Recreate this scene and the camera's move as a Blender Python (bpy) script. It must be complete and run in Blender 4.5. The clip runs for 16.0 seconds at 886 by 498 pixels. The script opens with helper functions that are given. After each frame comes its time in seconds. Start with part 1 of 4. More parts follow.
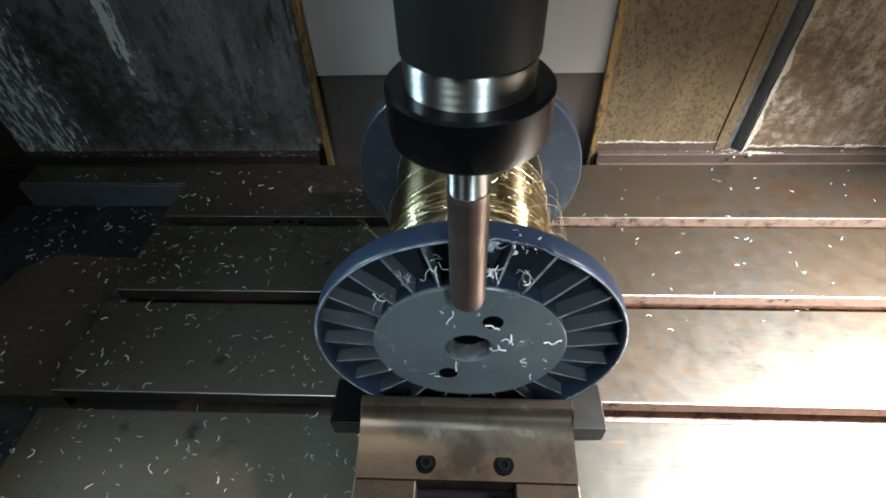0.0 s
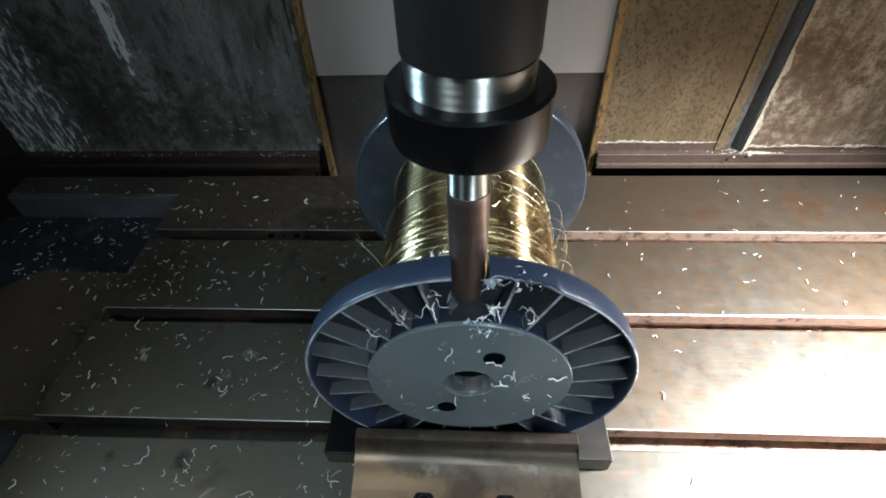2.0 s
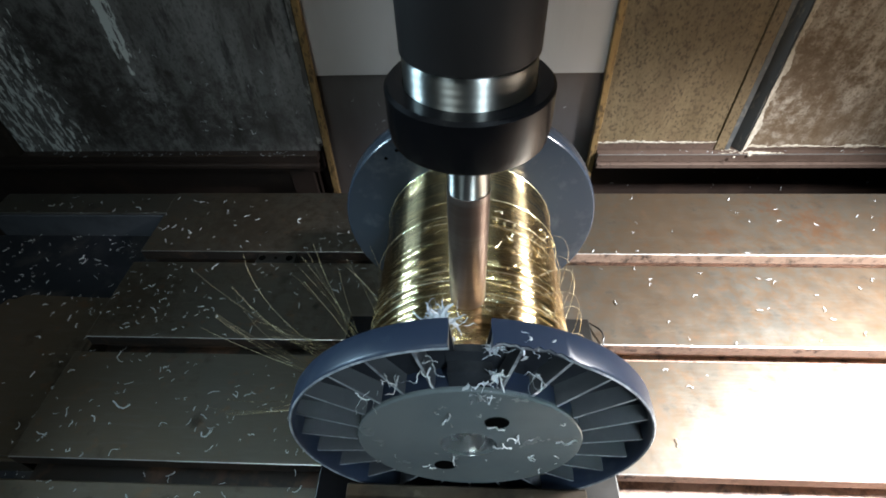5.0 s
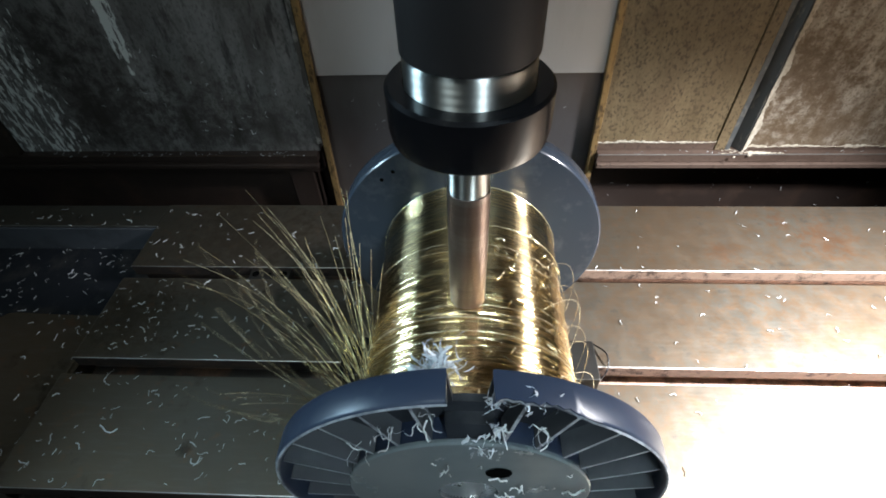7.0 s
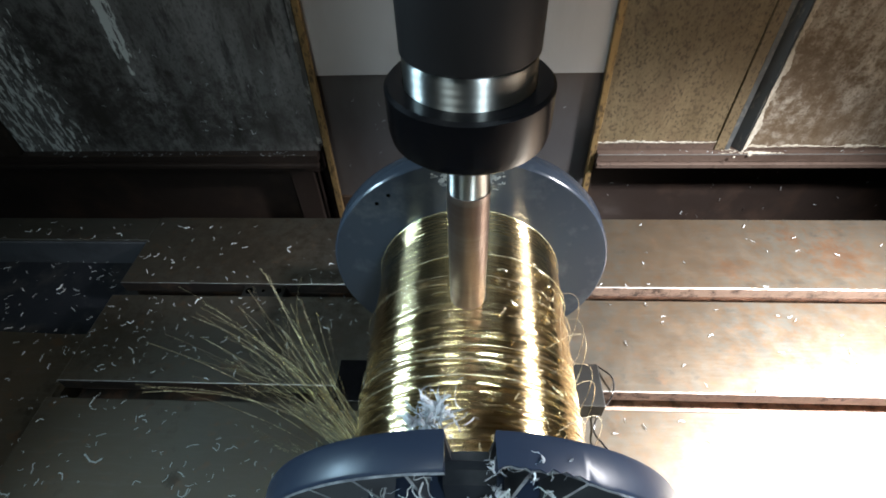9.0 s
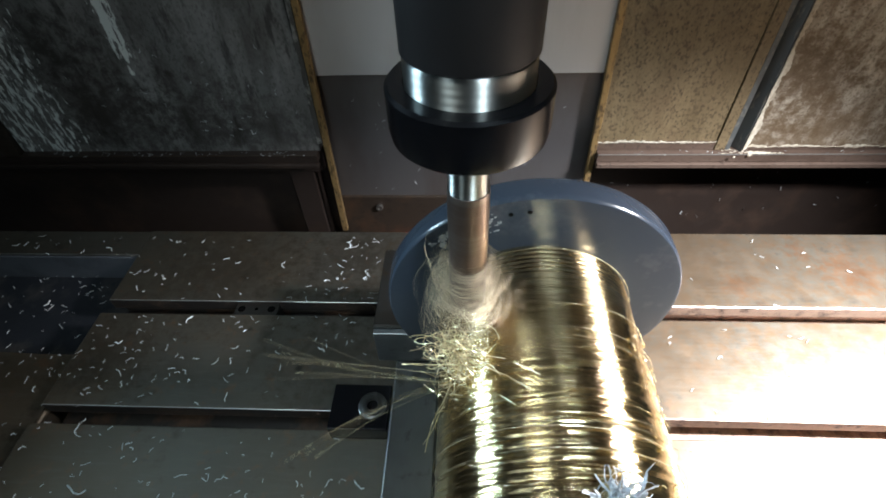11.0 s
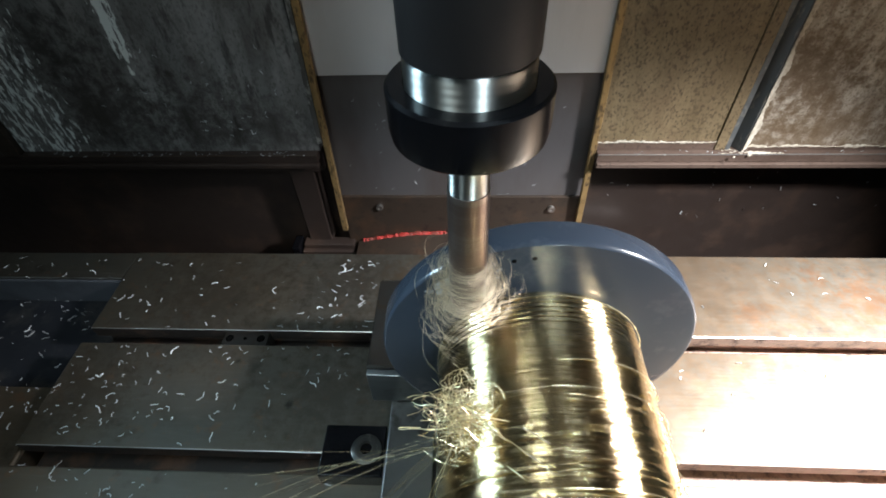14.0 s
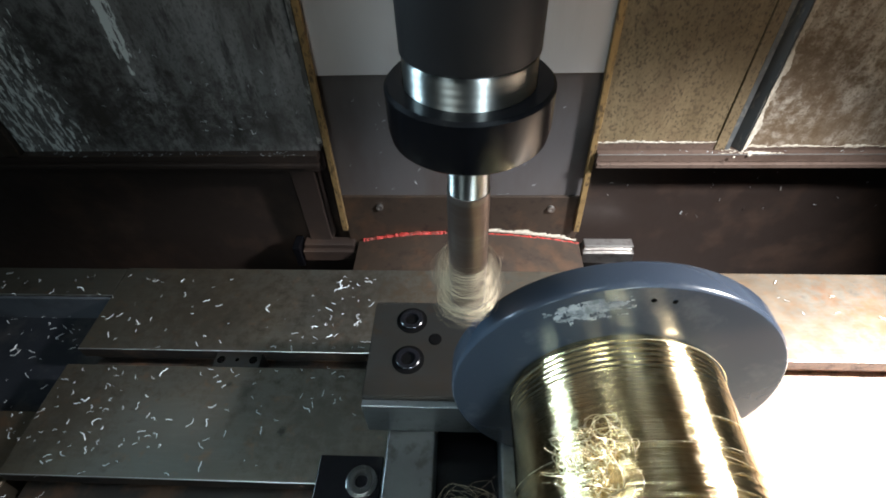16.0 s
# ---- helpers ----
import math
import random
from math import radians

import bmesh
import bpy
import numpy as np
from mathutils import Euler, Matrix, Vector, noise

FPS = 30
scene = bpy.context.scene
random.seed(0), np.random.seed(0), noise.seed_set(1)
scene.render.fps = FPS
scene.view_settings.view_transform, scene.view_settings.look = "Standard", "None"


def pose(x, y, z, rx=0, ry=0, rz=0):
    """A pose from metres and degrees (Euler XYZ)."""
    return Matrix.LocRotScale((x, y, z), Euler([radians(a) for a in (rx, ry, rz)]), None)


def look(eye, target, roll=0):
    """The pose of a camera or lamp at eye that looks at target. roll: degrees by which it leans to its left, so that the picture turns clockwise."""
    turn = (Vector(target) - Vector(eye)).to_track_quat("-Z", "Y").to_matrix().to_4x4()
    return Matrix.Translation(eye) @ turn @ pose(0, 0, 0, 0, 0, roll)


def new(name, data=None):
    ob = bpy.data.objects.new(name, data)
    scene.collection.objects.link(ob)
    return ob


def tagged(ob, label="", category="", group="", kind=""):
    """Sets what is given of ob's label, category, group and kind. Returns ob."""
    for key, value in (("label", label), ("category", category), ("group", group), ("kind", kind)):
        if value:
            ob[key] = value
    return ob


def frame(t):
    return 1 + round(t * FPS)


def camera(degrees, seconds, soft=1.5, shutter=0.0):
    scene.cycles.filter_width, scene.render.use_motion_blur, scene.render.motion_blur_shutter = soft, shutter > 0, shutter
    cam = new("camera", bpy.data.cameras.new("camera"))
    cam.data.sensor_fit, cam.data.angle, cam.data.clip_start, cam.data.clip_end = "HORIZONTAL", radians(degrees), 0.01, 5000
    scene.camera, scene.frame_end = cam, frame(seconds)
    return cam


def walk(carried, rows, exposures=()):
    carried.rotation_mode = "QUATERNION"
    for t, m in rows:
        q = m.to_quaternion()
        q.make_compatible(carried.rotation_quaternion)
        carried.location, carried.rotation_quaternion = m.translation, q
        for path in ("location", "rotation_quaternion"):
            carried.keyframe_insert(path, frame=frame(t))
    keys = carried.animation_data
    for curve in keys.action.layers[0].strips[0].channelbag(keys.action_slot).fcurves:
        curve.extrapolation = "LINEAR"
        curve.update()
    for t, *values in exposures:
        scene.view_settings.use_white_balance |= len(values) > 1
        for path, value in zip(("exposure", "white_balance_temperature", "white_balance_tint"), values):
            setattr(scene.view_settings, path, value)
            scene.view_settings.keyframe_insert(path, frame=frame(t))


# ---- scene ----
EYE = Vector((0.0, 0.0, 0.3325))
AIM = EYE + Vector((-0.04943736, 0.69159939, -0.72058742))
cam = camera(84.7, 16.0, soft=1.75, shutter=0.5)
walk(cam, [(0.0, look(EYE, AIM, -2.556)), (16.0, look(EYE, AIM, -2.556))],
     exposures=[(0.0, 0.0, 6050, 10), (9.0, 0.0, 6050, 10), (11.5, 0.08, 6050, 10), (14.0, 0.14, 6050, 10), (16.0, 0.22, 6050, 10)])

FEED = 0.01                      # table feed towards the door, m/s
AX, AY = 0.0004, 0.133           # spindle axis
TIP = 0.162                      # height of the cutter's end above the table
SX, SY, SZ = 0.0013, 0.138, 0.114  # spool axis and front face at the start

# ---- world and lamps ----
world = bpy.data.worlds.new("world")
scene.world = world
world.use_nodes = True
world.node_tree.nodes["Background"].inputs[0].default_value = (0.75, 0.85, 0.9, 1)
world.node_tree.nodes["Background"].inputs[1].default_value = 0.002


def lamp(name, eye, target, size, power, colour, size_y=None, spread=180):
    data = bpy.data.lights.new(name, "AREA")
    data.shape = "RECTANGLE"
    data.size, data.size_y = size, size_y or size
    data.energy, data.color, data.spread = power, colour, radians(spread)
    ob = new(name, data)
    ob.matrix_world = look(eye, target)
    return ob


lamp("work_light", (0.53, 0.16, 0.415), (0.335, 0.130, 0.0), 0.06, 11.0, (1.0, 0.95, 0.92), 0.09, 88)
lamp("strip_light", (-0.70, 0.18, 0.43), (-0.03, 0.14, 0.14), 0.20, 0.29, (0.60, 0.86, 1.0), 0.10, 44)
lamp("door_window_light", (-0.30, -0.26, 0.53), (-0.34, 0.07, 0.06), 0.12, 0.26, (0.78, 0.96, 1.0), 0.24, 108)
lamp("door_window_light", (0.20, -0.34, 0.58), (0.02, 0.13, 0.1), 0.06, 0.24, (0.80, 0.95, 1.0), 0.28, 44)
# Unseen lamp added overhead, for the pale band on the winding and fill.
lamp("overhead_fill", (-0.24, -0.02, 1.08), (0.06, 0.10, 0.1), 0.16, 0.52, (0.90, 1.0, 0.95), 0.2, 86)


# ---- materials ----
def material(name, base, rough=0.5, metal=0.0, spots=(), bump=(), coat=0.0, spec=0.5, stretch=(1, 1, 1), vary=0.0, turned=""):
    """spots: (scale, from, to, colour, amount, stretch); bump: (scale, strength, stretch)."""
    m = bpy.data.materials.new(name)
    m.use_nodes = True
    n, l = m.node_tree.nodes, m.node_tree.links
    b = n["Principled BSDF"]
    b.inputs["Roughness"].default_value, b.inputs["Metallic"].default_value = rough, metal
    b.inputs["Coat Weight"].default_value = coat
    b.inputs["Specular IOR Level"].default_value = spec
    if turned:
        tan = n.new("ShaderNodeTangent")
        tan.direction_type, tan.axis = "RADIAL", turned
        l.new(tan.outputs[0], b.inputs["Tangent"])
        b.inputs["Anisotropic"].default_value, b.inputs["Anisotropic Rotation"].default_value = 1.0, 0.25
    co = n.new("ShaderNodeTexCoord")

    def grain(scale, stretched, detail=6):
        mp = n.new("ShaderNodeMapping")
        mp.inputs["Scale"].default_value = stretched
        tx = n.new("ShaderNodeTexNoise")
        tx.inputs["Scale"].default_value, tx.inputs["Detail"].default_value = scale, detail
        tx.inputs["Roughness"].default_value = 0.62
        l.new(co.outputs["Object"], mp.inputs[0])
        l.new(mp.outputs[0], tx.inputs[0])
        return tx.outputs[0]

    colour = n.new("ShaderNodeRGB")
    colour.outputs[0].default_value = (*base, 1)
    out = colour.outputs[0]
    for scale, lo, hi, tone, amount, stretched in spots:
        ramp = n.new("ShaderNodeMapRange")
        ramp.inputs[1].default_value, ramp.inputs[2].default_value = lo, hi
        ramp.inputs[4].default_value = amount
        l.new(grain(scale, stretched), ramp.inputs[0])
        mix = n.new("ShaderNodeMix")
        mix.data_type = "RGBA"
        l.new(ramp.outputs[0], mix.inputs[0])
        l.new(out, mix.inputs[6])
        mix.inputs[7].default_value = (*tone, 1)
        out = mix.outputs[2]
    if vary:
        info = n.new("ShaderNodeObjectInfo") if vary > 0 else n.new("ShaderNodeNewGeometry")
        hsv = n.new("ShaderNodeHueSaturation")
        mr = n.new("ShaderNodeMapRange")
        mr.inputs[3].default_value, mr.inputs[4].default_value = 1 - abs(vary), 1 + abs(vary)
        l.new(info.outputs["Random" if vary > 0 else "Random Per Island"], mr.inputs[0])
        l.new(mr.outputs[0], hsv.inputs["Value"])
        l.new(out, hsv.inputs["Color"])
        out = hsv.outputs[0]
    l.new(out, b.inputs["Base Color"])
    rr = n.new("ShaderNodeMapRange")
    rr.inputs[3].default_value, rr.inputs[4].default_value = rough * 0.75, min(1, rough * 1.3)
    l.new(grain(60, stretch), rr.inputs[0])
    l.new(rr.outputs[0], b.inputs["Roughness"])
    prev = None
    for scale, strength, stretched in bump:
        bp = n.new("ShaderNodeBump")
        bp.inputs["Strength"].default_value, bp.inputs["Distance"].default_value = strength, 0.001
        l.new(grain(scale, stretched, 3), bp.inputs["Height"])
        if prev:
            l.new(prev, bp.inputs["Normal"])
        prev = bp.outputs[0]
    if prev:
        l.new(prev, b.inputs["Normal"])
    return m


U = (1, 1, 1)
TABLE = material("worn_cast_iron", (0.130, 0.127, 0.108), 0.40, 0.82,
                 [(9, 0.42, 0.72, (0.105, 0.095, 0.075), 0.75, U), (2.5, 0.42, 0.62, (0.155, 0.115, 0.072), 0.6, U), (45, 0.62, 0.72, (0.07, 0.06, 0.05), 0.6, U),
                  (6, 0.48, 0.70, (0.17, 0.11, 0.06), 0.3, U), (70, 0.57, 0.70, (0.22, 0.12, 0.065), 0.45, U), (26, 0.60, 0.70, (0.05, 0.042, 0.034), 0.55, U), (300, 0.5, 0.8, (0.18, 0.16, 0.14), 0.4, (0.15, 1, 1))],
                 [(350, 0.06, (0.12, 1, 1)), (25, 0.08, U)])
# Oily, rusty slots; the shade inside them is put into the colour.
SLOT = material("oily_shaded_slot_iron", (0.030, 0.024, 0.020), 0.5, 0.0, [(30, 0.5, 0.7, (0.2, 0.1, 0.05), 0.6, U)], [(120, 0.2, U)])
# Rubbed front bevels; their highlight is put into the colour as well.
EDGE = material("rubbed_highlit_edge", (0.42, 0.42, 0.40), 0.33, 0.9, [(60, 0.5, 0.7, (0.16, 0.14, 0.11), 0.8, (0.3, 1, 1))], [(300, 0.1, U)])
SLOTWALL = material("rusty_shaded_slot_wall", (0.020, 0.017, 0.015), 0.6, 0.0, [(40, 0.45, 0.7, (0.07, 0.045, 0.03), 0.7, (0.3, 1, 1)), (120, 0.55, 0.7, (0.08, 0.05, 0.035), 0.6, U)], [(120, 0.2, U)], spec=0.2)
VISE = material("ground_vise_steel", (0.050, 0.050, 0.047), 0.36, 0.85,
                [(7, 0.45, 0.62, (0.070, 0.067, 0.060), 0.7, (0.4, 1, 1)), (24, 0.48, 0.66, (0.055, 0.042, 0.030), 0.7, (0.5, 1, 1)), (60, 0.60, 0.68, (0.06, 0.045, 0.03), 0.7, U)], [(300, 0.15, (0.1, 1, 1))])
PLATE = material("ground_jaw_plate", (0.20, 0.215, 0.22), 0.34, 0.8, [(20, 0.45, 0.65, (0.12, 0.125, 0.125), 0.7, (0.4, 1, 1)), (90, 0.58, 0.68, (0.05, 0.045, 0.04), 0.7, U)], [(300, 0.15, (0.1, 1, 1))])
RAIL = material("ground_rail_steel", (0.13, 0.135, 0.132), 0.36, 0.85, [(12, 0.42, 0.62, (0.085, 0.083, 0.078), 0.7, U), (60, 0.56, 0.68, (0.05, 0.042, 0.035), 0.7, U)], [(300, 0.12, (1, 0.1, 1))])
JAW = material("browned_jaw_steel", (0.060, 0.056, 0.047), 0.36, 0.85,
               [(7, 0.42, 0.62, (0.075, 0.062, 0.046), 0.8, (0.4, 1, 1)), (16, 0.50, 0.64, (0.13, 0.075, 0.038), 0.5, (0.5, 1, 1)), (30, 0.48, 0.62, (0.026, 0.022, 0.018), 0.8, U), (90, 0.60, 0.68, (0.12, 0.11, 0.09), 0.7, U)], [(300, 0.15, (0.1, 1, 1)), (30, 0.15, U)])
BOLT = material("dark_worn_bolt_steel", (0.10, 0.10, 0.095), 0.3, 0.9, [(90, 0.5, 0.65, (0.32, 0.31, 0.29), 0.7, U)], [(200, 0.2, U)])
BLACK = material("black_oxide_steel", (0.004, 0.004, 0.005), 0.22, 0.0, [(20, 0.5, 0.8, (0.010, 0.008, 0.008), 0.5, U)], [(200, 0.06, U)], spec=0.3)
HOLDER = material("browned_holder_steel", (0.022, 0.020, 0.020), 0.42, 0.4, [(12, 0.4, 0.8, (0.035, 0.027, 0.023), 0.6, (1, 1, 0.3))], [(200, 0.05, U)])
CHROME = material("bright_ground_steel", (0.66, 0.66, 0.62), 0.40, 1.0, [(30, 0.5, 0.8, (0.4, 0.37, 0.33), 0.5, (0.2, 0.2, 3))], [(400, 0.08, (0.05, 0.05, 1))], turned="Z")
CUTTER = material("worn_cutter_steel", (0.18, 0.130, 0.108), 0.40, 0.85, [(40, 0.45, 0.75, (0.12, 0.085, 0.068), 0.7, (0.3, 0.3, 1.5)), (9, 0.5, 0.6, (0.26, 0.22, 0.20), 0.6, (0.1, 0.1, 6))], [(300, 0.1, (0.1, 0.1, 1))])
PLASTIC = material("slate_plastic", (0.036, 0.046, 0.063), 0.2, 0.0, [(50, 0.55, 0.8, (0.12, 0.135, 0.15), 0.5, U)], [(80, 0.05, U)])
# Front flange copy of the plastic, darker; blue lamp light is in its colour.
RIM = material("slate_rim_blue_lit", (0.019, 0.028, 0.050), 0.34, 0.0, spec=0.34, spots= [(50, 0.55, 0.8, (0.07, 0.08, 0.09), 0.5, U)], bump=[(80, 0.08, U)])
# Recessed web and cut floor: same plastic, darkened for shade between the ribs.
WEB = material("shaded_web_plastic", (0.014, 0.016, 0.020), 0.5, 0.0, spec=0.25, spots=[(60, 0.5, 0.8, (0.05, 0.055, 0.06), 0.5, U)], bump=[(80, 0.08, U)])
BORE = material("polished_bore", (0.50, 0.52, 0.53), 0.26, 0.9, [(25, 0.45, 0.75, (0.12, 0.13, 0.14), 0.6, U)], [(120, 0.1, U)])
COCOON = material("browned_fine_wire", (0.46, 0.38, 0.26), 0.4, 0.6, vary=-0.4)
KNOT = material("tarnished_wire_knot", (0.84, 0.70, 0.44), 0.30, 0.85, vary=-0.55)
RIBS = material("grey_rib_plastic", (0.07, 0.075, 0.082), 0.35, 0.0, [(60, 0.5, 0.8, (0.13, 0.14, 0.15), 0.5, U)], [(80, 0.08, U)])
WORN = material("worn_pale_edge", (0.28, 0.30, 0.32), 0.45, 0.0, [(120, 0.42, 0.6, (0.09, 0.10, 0.12), 0.9, U)], [(200, 0.3, U)])
JOINT = material("grey_folded_joint", (0.13, 0.14, 0.14), 0.6, 0.1, [(40, 0.48, 0.66, (0.05, 0.045, 0.04), 0.8, (1, 1, 0.3)), (180, 0.56, 0.66, (0.30, 0.29, 0.25), 0.7, (1, 1, 0.4))], [(150, 0.3, U)])
HUB = material("grey_hub_plastic", (0.118, 0.142, 0.150), 0.25, 0.0, [(25, 0.45, 0.75, (0.085, 0.098, 0.104), 0.6, U), (9, 0.5, 0.7, (0.095, 0.112, 0.122), 0.6, U)], [(120, 0.05, U)])
SCUFF = material("scraped_plastic", (0.34, 0.37, 0.40), 0.6, 0.0, [(260, 0.42, 0.6, (0.10, 0.12, 0.14), 0.9, U)], [(300, 0.5, U)])
BRASS = material("brass_wire_winding", (0.73, 0.58, 0.33), 0.19, 1.0,
                 [(16, 0.45, 0.75, (0.62, 0.47, 0.20), 0.6, (0.3, 1.5, 0.3))], [(1500, 0.22, (0.02, 1.0, 0.02)), (220, 0.4, (0.25, 1, 0.25)), (40, 0.12, (0.4, 1, 0.4))], turned="Y")
STRAND = material("brass_wire", (1.0, 0.86, 0.55), 0.26, 0.75, vary=-0.6)
HOLE = material("deep_shadowed_hole", (0.003, 0.003, 0.003), 0.9, 0.0, spec=0.0)
CHIP = material("white_plastic_swarf", (0.56, 0.60, 0.61), 0.6, vary=-0.2)
TORN = material("torn_pale_plastic", (0.50, 0.54, 0.58), 0.55, 0.0, vary=-0.4)
SHEET = material("brushed_steel_sheet", (0.60, 0.595, 0.59), 0.5, 0.35, [(20, 0.5, 0.8, (0.44, 0.42, 0.39), 0.5, (1, 1, 0.2))], [(250, 0.1, (1, 1, 0.05))])
SHEET2 = material("oily_steel_sheet", (0.18, 0.172, 0.172), 0.42, 0.6, [(14, 0.45, 0.8, (0.12, 0.09, 0.07), 0.7, (1, 1, 0.3))], [(250, 0.1, (1, 1, 0.05))])
STRIP = material("brass_wiper_strip", (0.36, 0.24, 0.10), 0.55, 0.5, [(60, 0.5, 0.7, (0.12, 0.08, 0.045), 0.8, (1, 1, 0.3)), (220, 0.52, 0.62, (0.10, 0.07, 0.04), 0.85, (1, 1, 0.5))], [(150, 0.2, U)])
SEAL = material("grey_rubber_seal", (0.085, 0.08, 0.072), 0.8, 0.0, [(160, 0.54, 0.62, (0.3, 0.3, 0.28), 0.8, (1, 1, 0.4))], [(150, 0.3, U)])
PANEL_L = material("grimy_painted_panel", (0.29, 0.287, 0.277), 0.5, 0.1,
                   [(30, 0.50, 0.64, (0.16, 0.165, 0.16), 0.5, (1, 1, 0.12)), (7, 0.38, 0.66, (0.050, 0.042, 0.036), 0.75, (1, 1, 0.6)), (60, 0.50, 0.64, (0.060, 0.054, 0.048), 0.55, (1, 1, 0.2)), (420, 0.5, 0.62, (0.06, 0.052, 0.045), 0.5, (1, 1, 0.6)), (240, 0.55, 0.66, (0.24, 0.25, 0.24), 0.25, (1, 1, 0.2)),
                    (90, 0.56, 0.66, (0.02, 0.018, 0.015), 0.7, (1, 1, 0.25))], [(90, 0.3, (1, 1, 0.2)), (400, 0.2, U)])


def peel(m):
    """Old white paint that still clings in two upright bands."""
    n, l = m.node_tree.nodes, m.node_tree.links
    b = n["Principled BSDF"]
    old = b.inputs["Base Color"].links[0].from_socket
    co, sep = n.new("ShaderNodeTexCoord"), n.new("ShaderNodeSeparateXYZ")
    l.new(co.outputs["Object"], sep.inputs[0])

    def calc(op, a, v):
        k = n.new("ShaderNodeMath")
        k.operation = op
        for i, x in enumerate((a, v)):
            if isinstance(x, (int, float)):
                k.inputs[i].default_value = x
            else:
                l.new(x, k.inputs[i])
        return k.outputs[0]

    def ramp(x, a, b2, lo, hi):
        k = n.new("ShaderNodeMapRange")
        k.inputs[1].default_value, k.inputs[2].default_value = a, b2
        k.inputs[3].default_value, k.inputs[4].default_value = lo, hi
        l.new(x, k.inputs[0])
        return k.outputs[0]

    def spots(scale, stretched):
        mp, tx = n.new("ShaderNodeMapping"), n.new("ShaderNodeTexNoise")
        mp.inputs["Scale"].default_value = stretched
        tx.inputs["Scale"].default_value, tx.inputs["Detail"].default_value, tx.inputs["Roughness"].default_value = scale, 8, 0.7
        l.new(co.outputs["Object"], mp.inputs[0])
        l.new(mp.outputs[0], tx.inputs[0])
        return tx.outputs[0]

    x, z = sep.outputs[0], sep.outputs[2]
    band = ramp(calc("ABSOLUTE", calc("ADD", x, 0.352), 0), 0.001, 0.020, 0.18, -0.15)
    band = calc("ADD", band, ramp(z, 0.05, 0.14, -0.3, 0.0))
    wide = ramp(x, -0.41, -0.47, -0.16, 0.060)
    both = calc("MAXIMUM", band, wide)
    hide = ramp(calc("ADD", spots(185, (1, 1, 0.30)), both), 0.560, 0.605, 0.0, 0.95)
    mix = n.new("ShaderNodeMix")
    mix.data_type = "RGBA"
    l.new(hide, mix.inputs[0])
    l.new(old, mix.inputs[6])
    mix.inputs[7].default_value = (0.78, 0.82, 0.79, 1)
    l.new(mix.outputs[2], b.inputs["Base Color"])




def blots(m, places):
    """Blots with ragged edges at (x, y, radius, tone, amount) or (x, y, z, radius, tone, amount)."""
    n, l = m.node_tree.nodes, m.node_tree.links
    b = n["Principled BSDF"]
    out = b.inputs["Base Color"].links[0].from_socket
    co, tx = n.new("ShaderNodeTexCoord"), n.new("ShaderNodeTexNoise")
    tx.inputs["Scale"].default_value, tx.inputs["Detail"].default_value, tx.inputs["Roughness"].default_value = 90, 8, 0.75
    l.new(co.outputs["Object"], tx.inputs[0])
    for *at, r, tone, amount in places:
        far, add, rp, mix = n.new("ShaderNodeVectorMath"), n.new("ShaderNodeMath"), n.new("ShaderNodeMapRange"), n.new("ShaderNodeMix")
        far.operation = "DISTANCE"
        far.inputs[1].default_value = (*at, 0)[:3]
        l.new(co.outputs["Object"], far.inputs[0])
        add.operation = "MULTIPLY_ADD"
        add.inputs[1].default_value = r * 2.6
        l.new(tx.outputs[0], add.inputs[0])
        l.new(far.outputs["Value"], add.inputs[2])
        rp.inputs[1].default_value, rp.inputs[2].default_value = r * 1.9, r * 1.35
        rp.inputs[4].default_value = amount
        l.new(add.outputs[0], rp.inputs[0])
        mix.data_type = "RGBA"
        l.new(rp.outputs[0], mix.inputs[0])
        l.new(out, mix.inputs[6])
        mix.inputs[7].default_value = (*tone, 1)
        out = mix.outputs[2]
    l.new(out, b.inputs["Base Color"])


blots(PANEL_L, [(-0.40, 0.475, 0.06, 0.16, (0.035, 0.028, 0.023), 0.8), (-0.30, 0.475, 0.04, 0.12, (0.035, 0.028, 0.023), 0.7), (-0.44, 0.475, 0.14, 0.10, (0.03, 0.026, 0.022), 0.7), (-0.23, 0.475, 0.03, 0.10, (0.05, 0.042, 0.036), 0.6)])
peel(PANEL_L)
GRIME, LIT_SLOT = (0.135, 0.09, 0.048), (0.40, 0.27, 0.20)
OIL, RUST, FILM = (0.02, 0.018, 0.016), (0.17, 0.085, 0.042), (0.155, 0.100, 0.056)
# Broad darker brown blots over the table's rear left.
UMBER = (0.055, 0.043, 0.032)
blots(TABLE, [(-0.10, 0.415, 0.13, UMBER, 0.6), (-0.22, 0.40, 0.12, UMBER, 0.45), (-0.10, 0.31, 0.10, UMBER, 0.45), (-0.29, 0.31, 0.08, UMBER, 0.4), (-0.193, 0.139, 0.014, OIL, 0.75), (-0.245, 0.139, 0.009, OIL, 0.6), (-0.195, 0.196, 0.009, OIL, 0.6), (-0.18, 0.335, 0.006, OIL, 0.6),
               (-0.13, 0.30, 0.006, OIL, 0.6), (0.20, 0.41, 0.24, FILM, 0.45), (0.40, 0.38, 0.26, FILM, 0.45), (0.16, 0.30, 0.18, FILM, 0.4), (0.32, 0.29, 0.18, FILM, 0.35), (0.48, 0.28, 0.18, FILM, 0.4), (0.12, 0.20, 0.10, FILM, 0.4), (-0.02, 0.41, 0.10, FILM, 0.4),
               (0.335, 0.405, 0.050, RUST, 0.6), (0.235, 0.385, 0.028, RUST, 0.5), (0.41, 0.40, 0.035, RUST, 0.7), (0.30, 0.43, 0.02, RUST, 0.5)])
